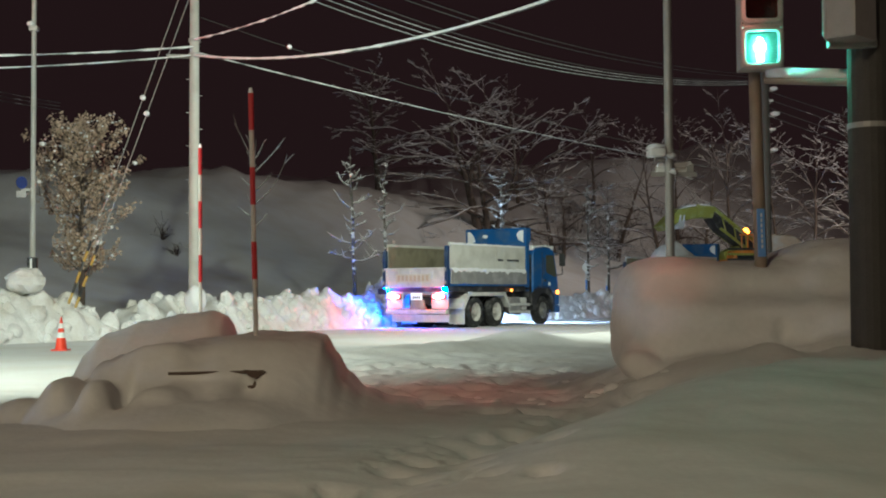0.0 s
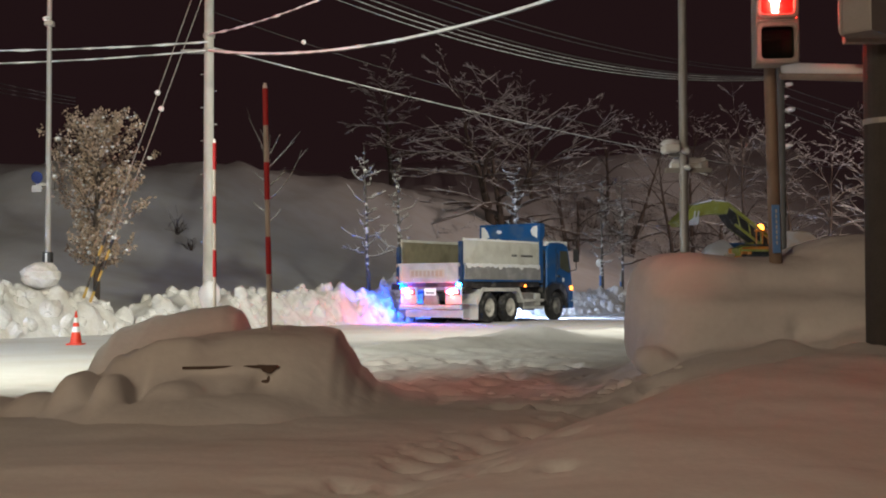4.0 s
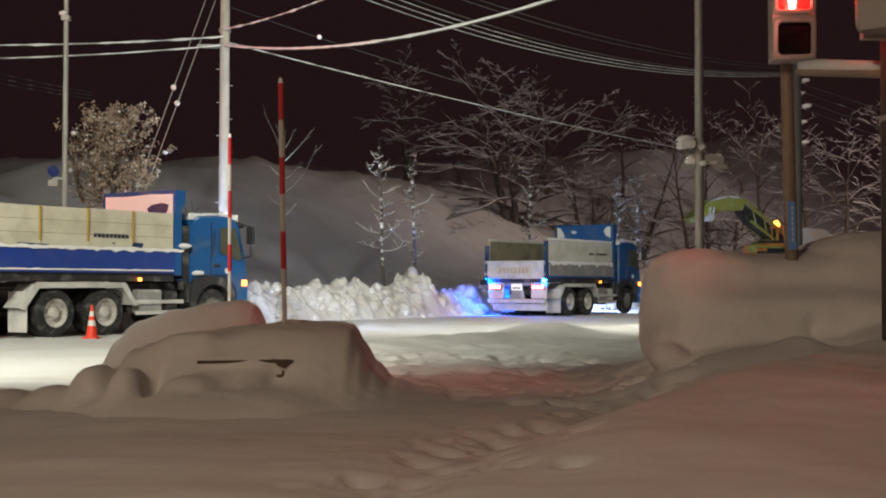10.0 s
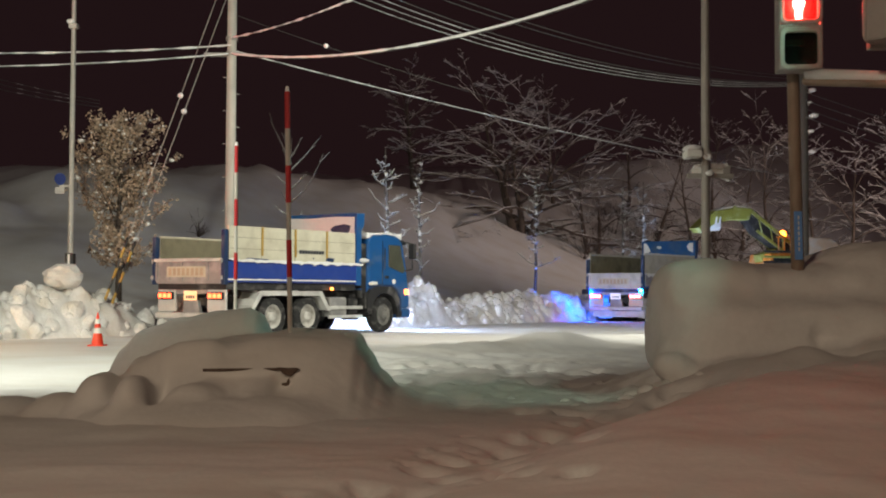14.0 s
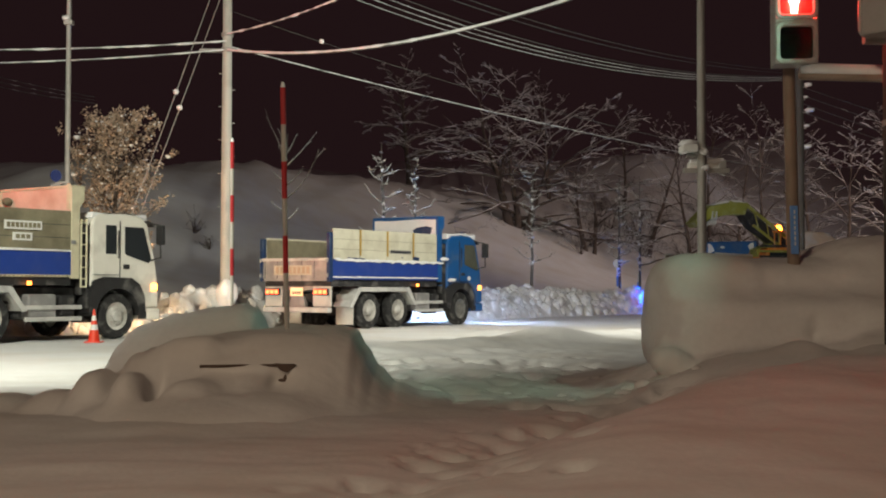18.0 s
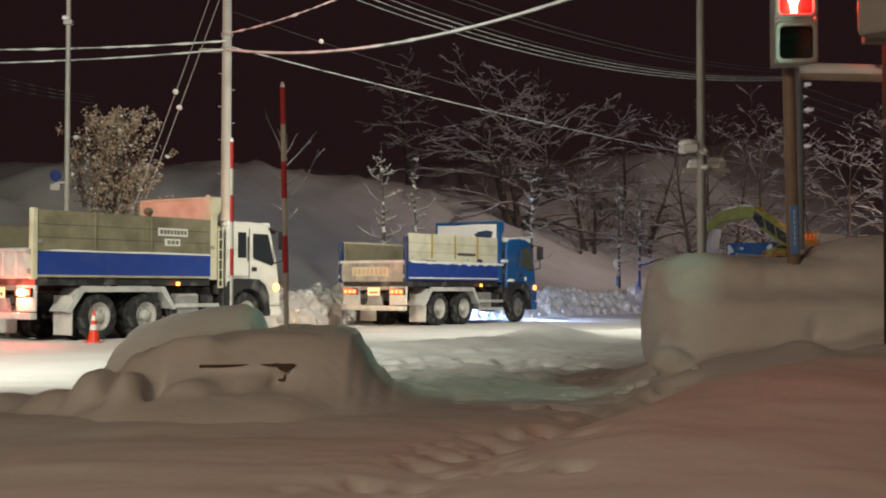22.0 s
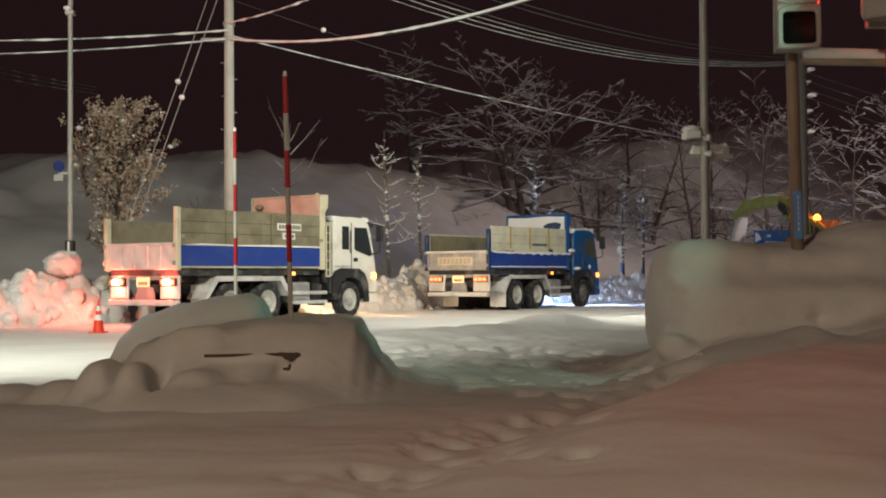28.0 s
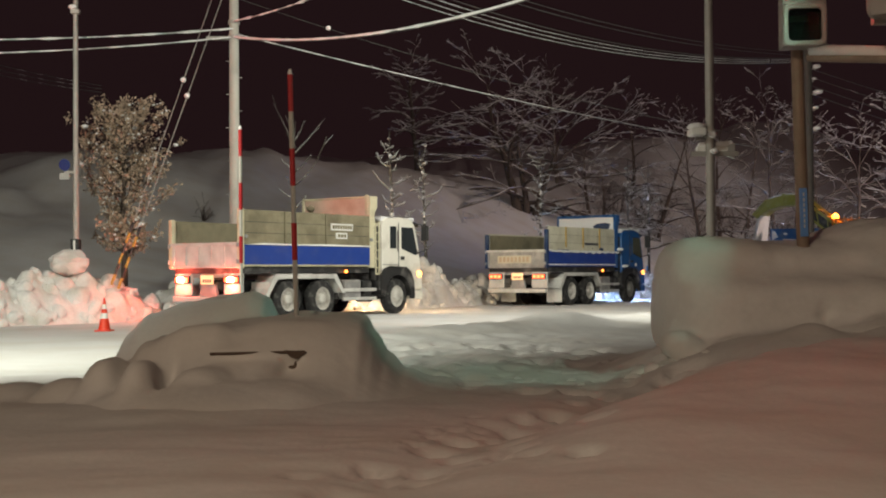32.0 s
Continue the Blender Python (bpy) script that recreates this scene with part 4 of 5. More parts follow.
for v in bm.verts:
    v.co.z = max(1.9, v.co.z + .16 * noise.noise(v.co * 1.3) + .07 * noise.noise(v.co * 4.0))
part("snow_load", bm, SNOW, truck_loaded, "heaped load of loose snow", True)

# ---- poles, wires and street furniture ----
def banded_pole(base, lean, height, band, label):
    x, y, z = base
    t = thing("snow_pole", None, None, Matrix.Translation((x, y, z)), label=label, category="snow pole")
    d = Vector((lean, 0, 1))
    zs, k = 0.0, 0
    edges = [height]
    while len(edges) < 6:
        edges.append(edges[-1] - band)
    edges.append(0.0)
    for i, (hi, lo) in enumerate(zip(edges, edges[1:])):
        part("band", cyl(d * lo, d * hi, .023 if i % 2 else .025, sides=14), RED_BAND if i % 2 == 0 else WHITE_BAND, t, "red reflective band" if i % 2 == 0 else "white band")
    part("snow_cap", cyl(d * height, d * (height + .05), .023, .014), SNOW, t, "small cap of snow")
    return t


banded_pole((-1.440, 11.5, .35), -.022, 2.63, .345, "red and white banded snow pole stuck in the mound")
banded_pole((-2.72, 16.0, 0.0), -.004, 3.0, .345, "red and white banded snow pole at the kerb")


def pole(name, x, y, z0, z1, r0, r1, mat, label, category):
    t = thing(name, None, None, Matrix.Translation((x, y, z0)), label=label, category=category)
    part("shaft", cyl((0, 0, 0), (0, 0, z1 - z0), r0, r1, sides=20), mat, t)
    return t


up = pole("utility_pole", -5.86, 33.4, 0.0, 11.5, .145, .115, CONCRETE, "grey concrete utility pole standing in the snow ridge", "utility pole")
for i in range(11):
    part("step_bolt", cyl((0, 0, 2.4 + i * .45), (.22 * (1 if i % 2 else -1), 0, 2.4 + i * .45), .012, sides=6), GALVANISED, up)
for z in (7.55, 7.95, 10.2):
    part("clamp", cyl((0, 0, z - .05), (0, 0, z + .05), .16, sides=20), GALVANISED, up)
part("bracket", box(-.75, 0, -.05, .05, 7.47, 7.57, .01), GALVANISED, up)
part("drift", lump(.34, 2.0, 1.3), SNOW, up, "snow stuck to the pole's foot", True).matrix_basis = Matrix.Translation((.05, -.1, .95))

lp = pole("street_lamp", -9.42, 31.0, 0.4, 9.4, .075, .055, GALVANISED, "slim grey street lamp post", "street lamp")
part("arm", cyl((0, 0, 8.9), (1.7, -1.6, 9.25), .04), GALVANISED, lp)
part("lamp_head", box(1.5, 2.1, -1.95, -1.55, 9.2, 9.32, .03), SIGNAL_GREY, lp)
part("clamp", box(-.11, .11, -.10, .10, 7.30, 7.42, .02), GALVANISED, lp)
part("snow_cap", lump(.12, 3.0, .7), SNOW, lp, "lump of snow on the clamp", True).matrix_basis = Matrix.Translation((-.06, -.04, 7.47))
part("base_cover", box(-.11, .11, -.11, .11, 1.1, 1.65, .02), BLACK, lp)
part("stripe", box(-.03, .02, -.118, -.111, 1.15, 1.62, 0), SHEET_WHITE, lp)
sg = part("sign", cyl((-.24, -.12, 3.50), (-.255, -.105, 3.50), .15, sides=24), SIGN_BLUE, lp, "round blue sign")
part("sign_plate", box(-.38, -.14, -.10, -.08, 3.14, 3.30, .005), SIGNAL_GREY, lp, "small white plate below the sign")
part("sign_bracket", box(-.28, 0, -.08, -.05, 3.3, 3.36, .004), GALVANISED, lp)

cp = pole("camera_pole", 4.16, 20.0, 0.0, 9.4, .075, .062, GALVANISED, "slim steel pole carrying a camera and loudspeaker", "pole")
part("bracket", box(-.30, .45, -.03, .03, 2.98, 3.06, .01), GALVANISED, cp)
part("camera_box", box(-.36, -.10, -.28, .10, 3.30, 3.42, .03), SHEET_WHITE, cp)
part("camera_arm", box(-.24, 0, -.03, .03, 3.24, 3.30, .008), GALVANISED, cp)
part("loudspeaker", box(-.20, .39, .09, .21, 3.00, 3.16, .03), SHEET_WHITE, cp)
part("loudspeaker_horn", prism([(.30, 3.00), (.30, 3.16), (.42, 3.21), (.42, 2.95)], .07, .23, .01), SIGNAL_GREY, cp)
part("snow_cap", lump(.17, 5.0, .45), SNOW, cp, "snow on the camera", True).matrix_basis = Matrix.Translation((-.23, -.08, 3.45))
part("snow_cap", prism([(-.18, 3.15), (-.16, 3.22), (.0, 3.25), (.2, 3.23), (.38, 3.25), (.40, 3.15)], .08, .22, .02), SNOW, cp, "snow on the loudspeaker", True)
part("clamp", cyl((0, 0, 3.28), (0, 0, 3.42), .10), GALVANISED, cp)
for x, y, z, q in ((.02, -.10, 3.32, .09), (.05, -.09, 3.06, .08), (-.12, -.05, 3.36, .06)):
    part("snow_clot", lump(q, 3.0 + x, .7), SNOW, cp, "clot of snow on the clamp", True).matrix_basis = Matrix.Translation((x, y, z))

# ---- pedestrian signals: one lamp unit sits behind the red or the green lens ----
LAMP_WHITE, LAMP_PLATE = glow("signal_lamp", (1.0, 1.0, 1.0), 1500), glow("signal_lamp_spread", (1.0, 1.0, 1.0), 0.35, (0.05, 0.05, 0.05))
LAMP_CROSSING = glow("crossing_signal_lamp", (1.0, 1.0, 1.0), 4300)
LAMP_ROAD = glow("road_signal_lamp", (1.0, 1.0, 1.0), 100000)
RED_LENS, GREEN_LENS = tinted("red_lens", (0.65, 0.10, 0.08)), tinted("green_lens", (0.20, 0.47, 0.39))
PALE_RED_LENS, PALE_GREEN_LENS = tinted("pale_red_lens", (0.70, 0.36, 0.31)), tinted("pale_green_lens", (0.44, 0.62, 0.53))


def ring(w, h, r, iw, ih, ir, z, y0, y1):
    """A flat rounded frame round a rounded opening."""
    def loop(a, b, q):
        return [(sx * (a - q) + q * math.cos(g), sz * (b - q) + q * math.sin(g)) for sx, sz, g0 in ((1, 1, 0), (-1, 1, 90), (-1, -1, 180), (1, -1, 270)) for g in [radians(g0 + 15 * i) for i in range(7)]]
    bm = bmesh.new()
    rows = [[bm.verts.new((x, y, z + c)) for x, c in loop(*size)] for size, y in (((w, h, r), y1), ((w, h, r), y0 + .012), ((w - .012, h - .012, r), y0), ((iw + .01, ih + .01, ir), y0), ((iw, ih, ir), y0 + .012), ((iw, ih, ir), y1))]
    k = len(rows[0])
    for a, b in zip(rows, rows[1:] + rows[:1]):
        for i in range(k):
            bm.faces.new((a[i], a[(i + 1) % k], b[(i + 1) % k], b[i]))
    bmesh.ops.recalc_face_normals(bm, faces=bm.faces)
    return bm


def signal(at, turn, label, bulb=None):
    t = thing("pedestrian_signal", None, None, at @ pose(0, 0, 0, 0, 0, turn), label=label, category="signal")
    w, h, d = .215, .44, .16
    # open-fronted housing; it faces -y
    part("housing", box(-w, w, d - .02, d, -h, h, .01), SIGNAL_GREY, t)
    part("inner_back", box(-w + .02, w - .02, d - .03, d - .022, -h + .02, h - .02, 0), BLACK, t)
    for sg in (-1, 1):
        part("side", box(min(sg * w, sg * (w - .02)), max(sg * w, sg * (w - .02)), -.13, d, -h, h, .02), SIGNAL_GREY, t)
        part("lid", box(-w + .004, w - .004, -.135, d, min(sg * h, sg * (h - .02)), max(sg * h, sg * (h - .02)), .008), SIGNAL_GREY, t)
    part("divider", box(-w, w, -.13, d - .02, -.018, .018, 0), SIGNAL_GREY, t)
    for k, lens in ((1, RED_LENS if bulb is not LAMP_CROSSING else PALE_RED_LENS), (-1, GREEN_LENS if bulb is not LAMP_CROSSING else PALE_GREEN_LENS)):
        c = k * .23
        part("lens_frame", ring(w, .215, .07, .165, .165, .045, c, -.165, -.12), SIGNAL_GREY, t)
        part("lens", box(-.194, .194, -.064, -.06, c - .209, c + .185, 0) if k > 0 else box(-.194, .194, -.064, -.06, c - .185, c + .209, 0), lens, t, "red glass" if k > 0 else "green glass")
    core = prism([(-.03, -.125), (.03, -.125), (.035, -.02), (.055, .0), (.055, .05), (.03, .075), (.026, .12), (-.026, .12), (-.03, .075), (-.055, .05), (-.055, .0), (-.035, -.02)], -.03, .0, .008)
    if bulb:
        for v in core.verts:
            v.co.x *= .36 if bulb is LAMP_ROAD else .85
    if bulb is LAMP_CROSSING:
        # a slot keeps the narrow lamp's beam on the crossing
        for c in (.23, -.23):
            for m0, m1 in ((-.165, -.02), (.085, .165)):
                part("mask", box(m0, m1, -.128, -.122, c - .165, c + .165, 0), LENS_DARK, t)
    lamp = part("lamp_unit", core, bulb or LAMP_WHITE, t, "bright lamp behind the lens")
    # on the near signal this plate glows, imitating glare that fills the lens
    part("reflector_plate", box(-.17, .17, .004, .014, -.17, .17, .004), LAMP_PLATE if bulb is None else LENS_DARK, lamp)
    lamp.matrix_basis = Matrix.Translation((0, 0, .23))
    part("snow_cap", prism([(-w, h), (-w + .03, h + .09), (0, h + .12), (w - .03, h + .09), (w, h)], -.1, d, .02), SNOW, t, "cap of snow", True)
    return t, lamp


signal_near, lamp_near = signal(Matrix.Translation((3.60, 12.70, 3.85)), -6, "grey pedestrian signal with red and green lenses")
signal_side, lamp_side = signal(Matrix.Translation((4.02, 11.25, 3.86)), 225, "grey pedestrian signal turned to the other crossing", LAMP_CROSSING)

# out of view, added for the red light on passing headboards
signal_road, lamp_road = signal(Matrix.Translation(road(-18.0, 6.0, 5.2)), 115.3, "unseen grey signal added to redden the truck headboards", LAMP_ROAD)
# added plates trim its beam, keeping red off tree, pole and near ground
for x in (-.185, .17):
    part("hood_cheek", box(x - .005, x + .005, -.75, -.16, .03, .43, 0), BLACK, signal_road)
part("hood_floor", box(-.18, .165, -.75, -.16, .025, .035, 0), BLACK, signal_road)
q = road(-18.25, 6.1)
pole("signal_pole", q.x, q.y, 0.0, 5.9, .075, .065, GALVANISED, "plain steel pole under the unseen added signal", "signal pole")

sp = pole("signal_pole", 3.66, 12.9, .2, 4.4, .068, .060, BROWN_STEEL, "brown painted steel signal pole with blue plate", "signal pole")
sp.matrix_basis = sp.matrix_basis @ pose(0, 0, 0, 0, -1.15, 0)
part("blue_plate", prism([(-.045, 1.28), (-.045, 1.78), (.035, 1.78), (.035, 1.28)], -.080, -.060, .002), TAPE_BLUE, sp, "pale blue lettered plate")
bars(sp, -.012, .006, 1.36, 1.74, -.081, 7, SHEET_WHITE, 1)
part("bracket", box(-.10, .10, -.10, 0, 3.50, 3.56, .008), BROWN_STEEL, sp)
arm = thing("cross_arm", cyl((3.70, 12.8, 3.33), (4.28, 11.7, 3.12), .05), BROWN_STEEL, label="steel arm between the two signal poles, snow on top", category="arm")
part("snow_cap", cyl((3.71, 12.75, 3.39), (4.27, 11.75, 3.18), .062), SNOW, arm, "strip of snow", True)
dp = pole("utility_pole", 4.32, 11.6, .3, 9.5, .20, .18, DARK_POLE, "thick dark utility pole beside the crossing", "utility pole")
part("bracket", box(-.45, 0, -.25, -.15, 3.08, 3.16, .01), GALVANISED, dp)
part("band_clamp", cyl((0, 0, 2.35), (0, 0, 2.40), .205, sides=20), GALVANISED, dp)

def delineator(x, y, h, disc):
    t = thing("marker_post", None, None, Matrix.Translation((x, y, .3)), label="slim pale blue and white marker post in the snow", category="marker post")
    for i in range(4):
        part("band", cyl((0, 0, h * i / 4), (0, 0, h * (i + 1) / 4), .045, sides=12), SHEET_WHITE if i % 2 else TAPE_BLUE, t)
    if disc:
        part("disc", cyl((0, -.06, h + .12), (0, -.02, h + .12), .20, sides=20), SHEET_WHITE, t, "round white reflector disc")
    return t


delineator(8.0, 57.2, 1.85, True)
delineator(9.2, 58.8, 1.5, False)

# ---- traffic cone ----
cone = thing("traffic_cone", None, None, Matrix.Translation((-7.05, 25.1, 0)), label="orange-red traffic cone with white bands on the snowy road", category="traffic cone")
part("base", box(-.16, .16, -.16, .16, .0, .035, .01), CONE_RED, cone)
for z0, z1, m in ((.03, .26, CONE_RED), (.26, .37, SHEET_WHITE), (.37, .45, CONE_RED), (.45, .55, SHEET_WHITE), (.55, .68, CONE_RED)):
    r = lambda z: .125 - .145 * (z / .9)
    part("cone_body" if m is CONE_RED else "white_band", cyl((0, 0, z0), (0, 0, z1), r(z0), r(z1), sides=24), m, cone)


# ---- wires ----
def wire(a, b, sag, r, mat, label, snow=0.0, lumps=0.0, k=28):
    a, b = Vector(a), Vector(b)
    pts = [a.lerp(b, i / k) - Vector((0, 0, sag * 4 * (i / k) * (1 - i / k))) for i in range(k + 1)]
    t = new("overhead_cable", data_mesh("cable", *tube(pts, [r] * len(pts)), mat))
    tagged(t, label, "cable", group="overhead cables")
    if snow:
        q, rr = [], []
        kk = k * 6
        for i in range(kk + 1):
            f = i / kk
            p = a.lerp(b, f) - Vector((0, 0, sag * 4 * f * (1 - f)))
            e = 1 + lumps * noise.noise(Vector((f * (b - a).length * 2.2, a.x, 0)))
            q.append(p + Vector((0, 0, snow * .55)))
            rr.append(max(.004, snow * e))
        part_data("snow_sleeve", [tube(q, rr, 6)], SNOW, t, "sleeve of snow")
    return t


HUB = (-5.86, 33.3)
w = wire((*HUB, 8.62), (9.0, 40.0, 5.6), .3, .008, CABLE, "faint thin wire with a ball of snow")
part("ball", lump(.08, 23.0, 1.0, 2), SNOW, w, "ball of snow", True).matrix_basis = Matrix.Translation((-3.41, 34.4, 7.98))
wire((*HUB, 7.52), (6.6, 16.0, 7.0), 1.0, .024, CABLE, "thick cable carrying a sleeve of snow", .034, .45)
wire((*HUB, 7.52), (-22.0, 27.5, 6.55), .45, .018, CABLE, "cable with snow on it", .022, .6)
wire((*HUB, 7.75), (-22.0, 27.5, 7.1), .45, .015, CABLE, "thin cable with lumpy snow", .024, 1.3)
wire((*HUB, 7.95), (0.6, 22.0, 7.5), .25, .015, CABLE, "thin cable with lumpy snow", .022, 1.3)
wire((*HUB, 7.62), (18.0, 60.0, 6.6), .3, .018, CABLE, "thin cable with snow crossing the road", .019, .6)
for i in range(4):
    wire((-5.86 + .12 * i, 33.3, 10.35 + .17 * i), (12.75, 45.0, 8.72 + .05 * i), 1.15, .012, CABLE, "long cable dusted with snow", .011 if i < 3 else .007, .25)
for i in range(2):
    wire((-5.86, 33.3, 11.45 + .22 * i), (12.75, 45.0, 8.95 + .10 * i), .95, .011, CABLE, "long cable faint against the night", .006, .25)
fp = pole("utility_pole", 12.95, 45.1, 0.0, 9.6, .17, .15, DARK_POLE, "dark utility pole beyond the snow bank", "utility pole")
for i, (x, z, r) in enumerate(((.30, 8.55, .17), (.20, 8.1, .10), (.34, 7.62, .20), (-.22, 7.45, .09), (.24, 7.05, .13), (-.24, 6.75, .10), (.28, 6.3, .16))):
    part("fitting", box(min(0, x), max(0, x), -.06, .06, z - .10, z - .05, .01), GALVANISED, fp)
    part("snow_cap", lump(r, i + 31.0, .5), SNOW, fp, "bit of snow on a fitting", True).matrix_basis = Matrix.Translation((x, -.1, z))
for i in range(4):
    wire((12.9, 45.0, 8.5 - .3 * i), (34.0, 40.0, 1.9 - .5 * i), .5, .013, CABLE, "cable dusted with snow", .009 if i % 2 else .006, .5)
for i in range(3):
    wire((-24.0, 50.0, 11.6 - .3 * i), (-13.0, 46.0, 8.2 - .12 * i), .3, .012, CABLE, "distant thin cable against the night", .008, .5)
for a, b, q in (((-8.53, 31.0, .9), (-5.90, 33.3, 10.1), .49), ((-8.36, 31.0, .8), (-5.80, 33.3, 9.6), .48)):
    t = wire(a, b, .02, .012, GALVANISED, "stay wire with striped guard")
    t["category"] = "stay wire"
    a, b = Vector(a), Vector(b)
    d = (b - a).normalized()
    for i in range(6):
        part("guard_band", cyl(a + d * (.28 * i), a + d * (.28 * i + .28), .035), YELLOW_WOOD if i % 2 == 0 else BLACK, t)
    part("ball", lump(.085, 21.0, 1.0, 2), SNOW, t, "ball of snow", True).matrix_basis = Matrix.Translation(a.lerp(b, q + .09))


# ---- trees ----
def branch(out, p, d, length, r, depth, rnd, bend, fork, up=0.15):
    """Grow one limb as a curved tube and its twigs; out gathers (points, radii, depth)."""
    k = 5
    pts, rad, ways = [p.copy()], [r], [d.copy()]
    q, dd = p.copy(), d.copy()
    curl = Vector((rnd.uniform(-1, 1), rnd.uniform(-1, 1), rnd.uniform(-.5, 1.1) + up)) * bend
    for i in range(k):
        dd = (dd + curl + Vector((rnd.uniform(-1, 1), rnd.uniform(-1, 1), rnd.uniform(-1, 1))) * bend * .7).normalized()
        q = q + dd * (length / k)
        pts.append(q.copy())
        ways.append(dd.copy())
        rad.append(max(.010, r * (1 - .75 * (i + 1) / k)))
    out.append((pts, rad, depth))
    if depth <= 0:
        return
    for i in range(fork):
        f = .22 + .78 * (i + rnd.random() * .8) / fork
        j = min(k - 1, int(f * k))
        base = pts[j].lerp(pts[j + 1], min(1, f * k - j))
        side = Vector((rnd.uniform(-1, 1), rnd.uniform(-1, 1), rnd.uniform(-.4, .8))).normalized()
        branch(out, base, (ways[j] * .7 + side * .75).normalized(), length * rnd.uniform(.36, .60), max(.011, rad[j] * .6), depth - 1, rnd, bend, fork, up)


def limb(out, p, d, length, r, depth, rnd, counts):
    """A limb that levels out and lifts at its tip, with side twigs to both hands; out gathers (points, radii, depth)."""
    k = 7 if depth > 1 else 4 if depth else 2
    pts, rad, q, dd = [p.copy()], [r], p.copy(), d.copy()
    ways = [dd.copy()]
    level = rnd.uniform(.10, .24)
    for i in range(k):
        f = (i + 1) / k
        dd = Vector((dd.x, dd.y, dd.z + (-level if f < .7 else .12) * (.6 + .4 * depth) * .5))
        dd = (dd + Vector((rnd.uniform(-1, 1), rnd.uniform(-1, 1), rnd.uniform(-.7, .7))) * .13).normalized()
        q = q + dd * (length / k)
        pts.append(q.copy())
        ways.append(dd.copy())
        rad.append(max(.009, r * (1 - .8 * f)))
    out.append((pts, rad, depth))
    if depth <= 0:
        return
    n = counts[depth]
    for i in range(n):
        f = .18 + .80 * (i + rnd.random() * .8) / n
        j = min(k - 1, int(f * k))
        base = pts[j].lerp(pts[j + 1], min(1, f * k - j))
        across = ways[j].cross(Vector((0, 0, 1)))
        across = (across if across.length > .1 else Vector((1, 0, 0))).normalized() * (1 if i % 2 else -1)
        side = across * rnd.uniform(.5, 1.0) + Vector((rnd.uniform(-.3, .3), rnd.uniform(-.3, .3), rnd.uniform(-.25, .6)))
        limb(out, base, (ways[j] * .85 + side * .8).normalized(), length * rnd.uniform(.30, .52) * (1.15 - .6 * f), max(.010, rad[j] * .55), depth - 1, rnd, counts)


def bare_tree(x, y, z, height, spread, seed, trunk_r=.25, limbs=12, low=.2, counts=(0, 3, 4, 7), snow=.02, stems=1, label=""):
    """A bare tree of one or more stems; spread is the crown's half width, snow the thickness lying on the twigs."""
    rnd = random.Random(seed)
    t = thing("bare_tree", None, None, Matrix.Translation((x, y, z)), label=label or "bare snow-dusted deciduous tree on the dark hillside", category="tree")
    trunks, out = [], []
    for m in range(stems):
        pts = [Vector((.5 * (m - (stems - 1) / 2), 0, -.4))]
        d = Vector(((m - (stems - 1) / 2) * .30 + rnd.uniform(-.08, .08), rnd.uniform(-.1, .1), 1))
        tall = height * (.86 if m == 0 else rnd.uniform(.6, .8))
        for i in range(8):
            d = (d + Vector((rnd.uniform(-.10, .10), rnd.uniform(-.10, .10), .04))).normalized()
            pts.append(pts[-1] + d * (tall / 8))
        rad = [trunk_r * (1 - .11 * i) * (1 if m == 0 else .75) for i in range(9)]
        trunks.append(tube(pts, rad, 7))
        for i in range(limbs // stems):
            f = low + (.97 - low) * (i + rnd.random() * .7) / (limbs // stems)
            j = min(7, int(f * 8))
            p = pts[j].lerp(pts[j + 1], min(1, f * 8 - j))
            a = i * 2.4 + m + rnd.uniform(-.5, .5)
            rise = radians(12 + 62 * f + rnd.uniform(-8, 14))
            reach = spread * rnd.uniform(.75, 1.08) * (1.05 - .50 * f)
            limb(out, p, Vector((math.cos(a) * math.cos(rise), math.sin(a) * math.cos(rise), math.sin(rise))), reach, max(.014, rad[j] * .5), 3, rnd, counts)
    part_data("trunk", trunks, BARK, t)
    part_data("crown", [tube(a, b, 5 if d > 1 else 3) for a, b, d in out], BARK, t)
    lay = []
    for a, b, d in out:
        # clots lie along the upper side, thick here and thin there
        lay.append(tube([p + Vector((0, 0, r * .8 + snow * .5)) for p, r in zip(a, b)], [max(.004, (snow + r * .35) * (.55 + .75 * rnd.random())) for r in b[:-1]] + [.005], 3))
    part_data("branch_snow", lay, SNOW, t, "snow lying along the branches")["kind"] = "stuff"
    return t


def on_hill(px_slope, d):
    x = px_slope * d
    return x, d, ground_height(x, d)


bare_tree(*on_hill(.060, 82), 9.3, 10.5, 11, .36, 27, .08, (0, 3, 4, 5), .014, 3, "large spreading bare tree with snow along its limbs")
bare_tree(*on_hill(.118, 84), 7.4, 6.2, 41, .22, 13, .12, (0, 3, 4, 6), .015, 2, "low bare tree whose snowy limbs sweep downhill")
bare_tree(*on_hill(-.028, 86), 9.0, 5.0, 13, .24, 14, .30, (0, 3, 4, 5), .010)
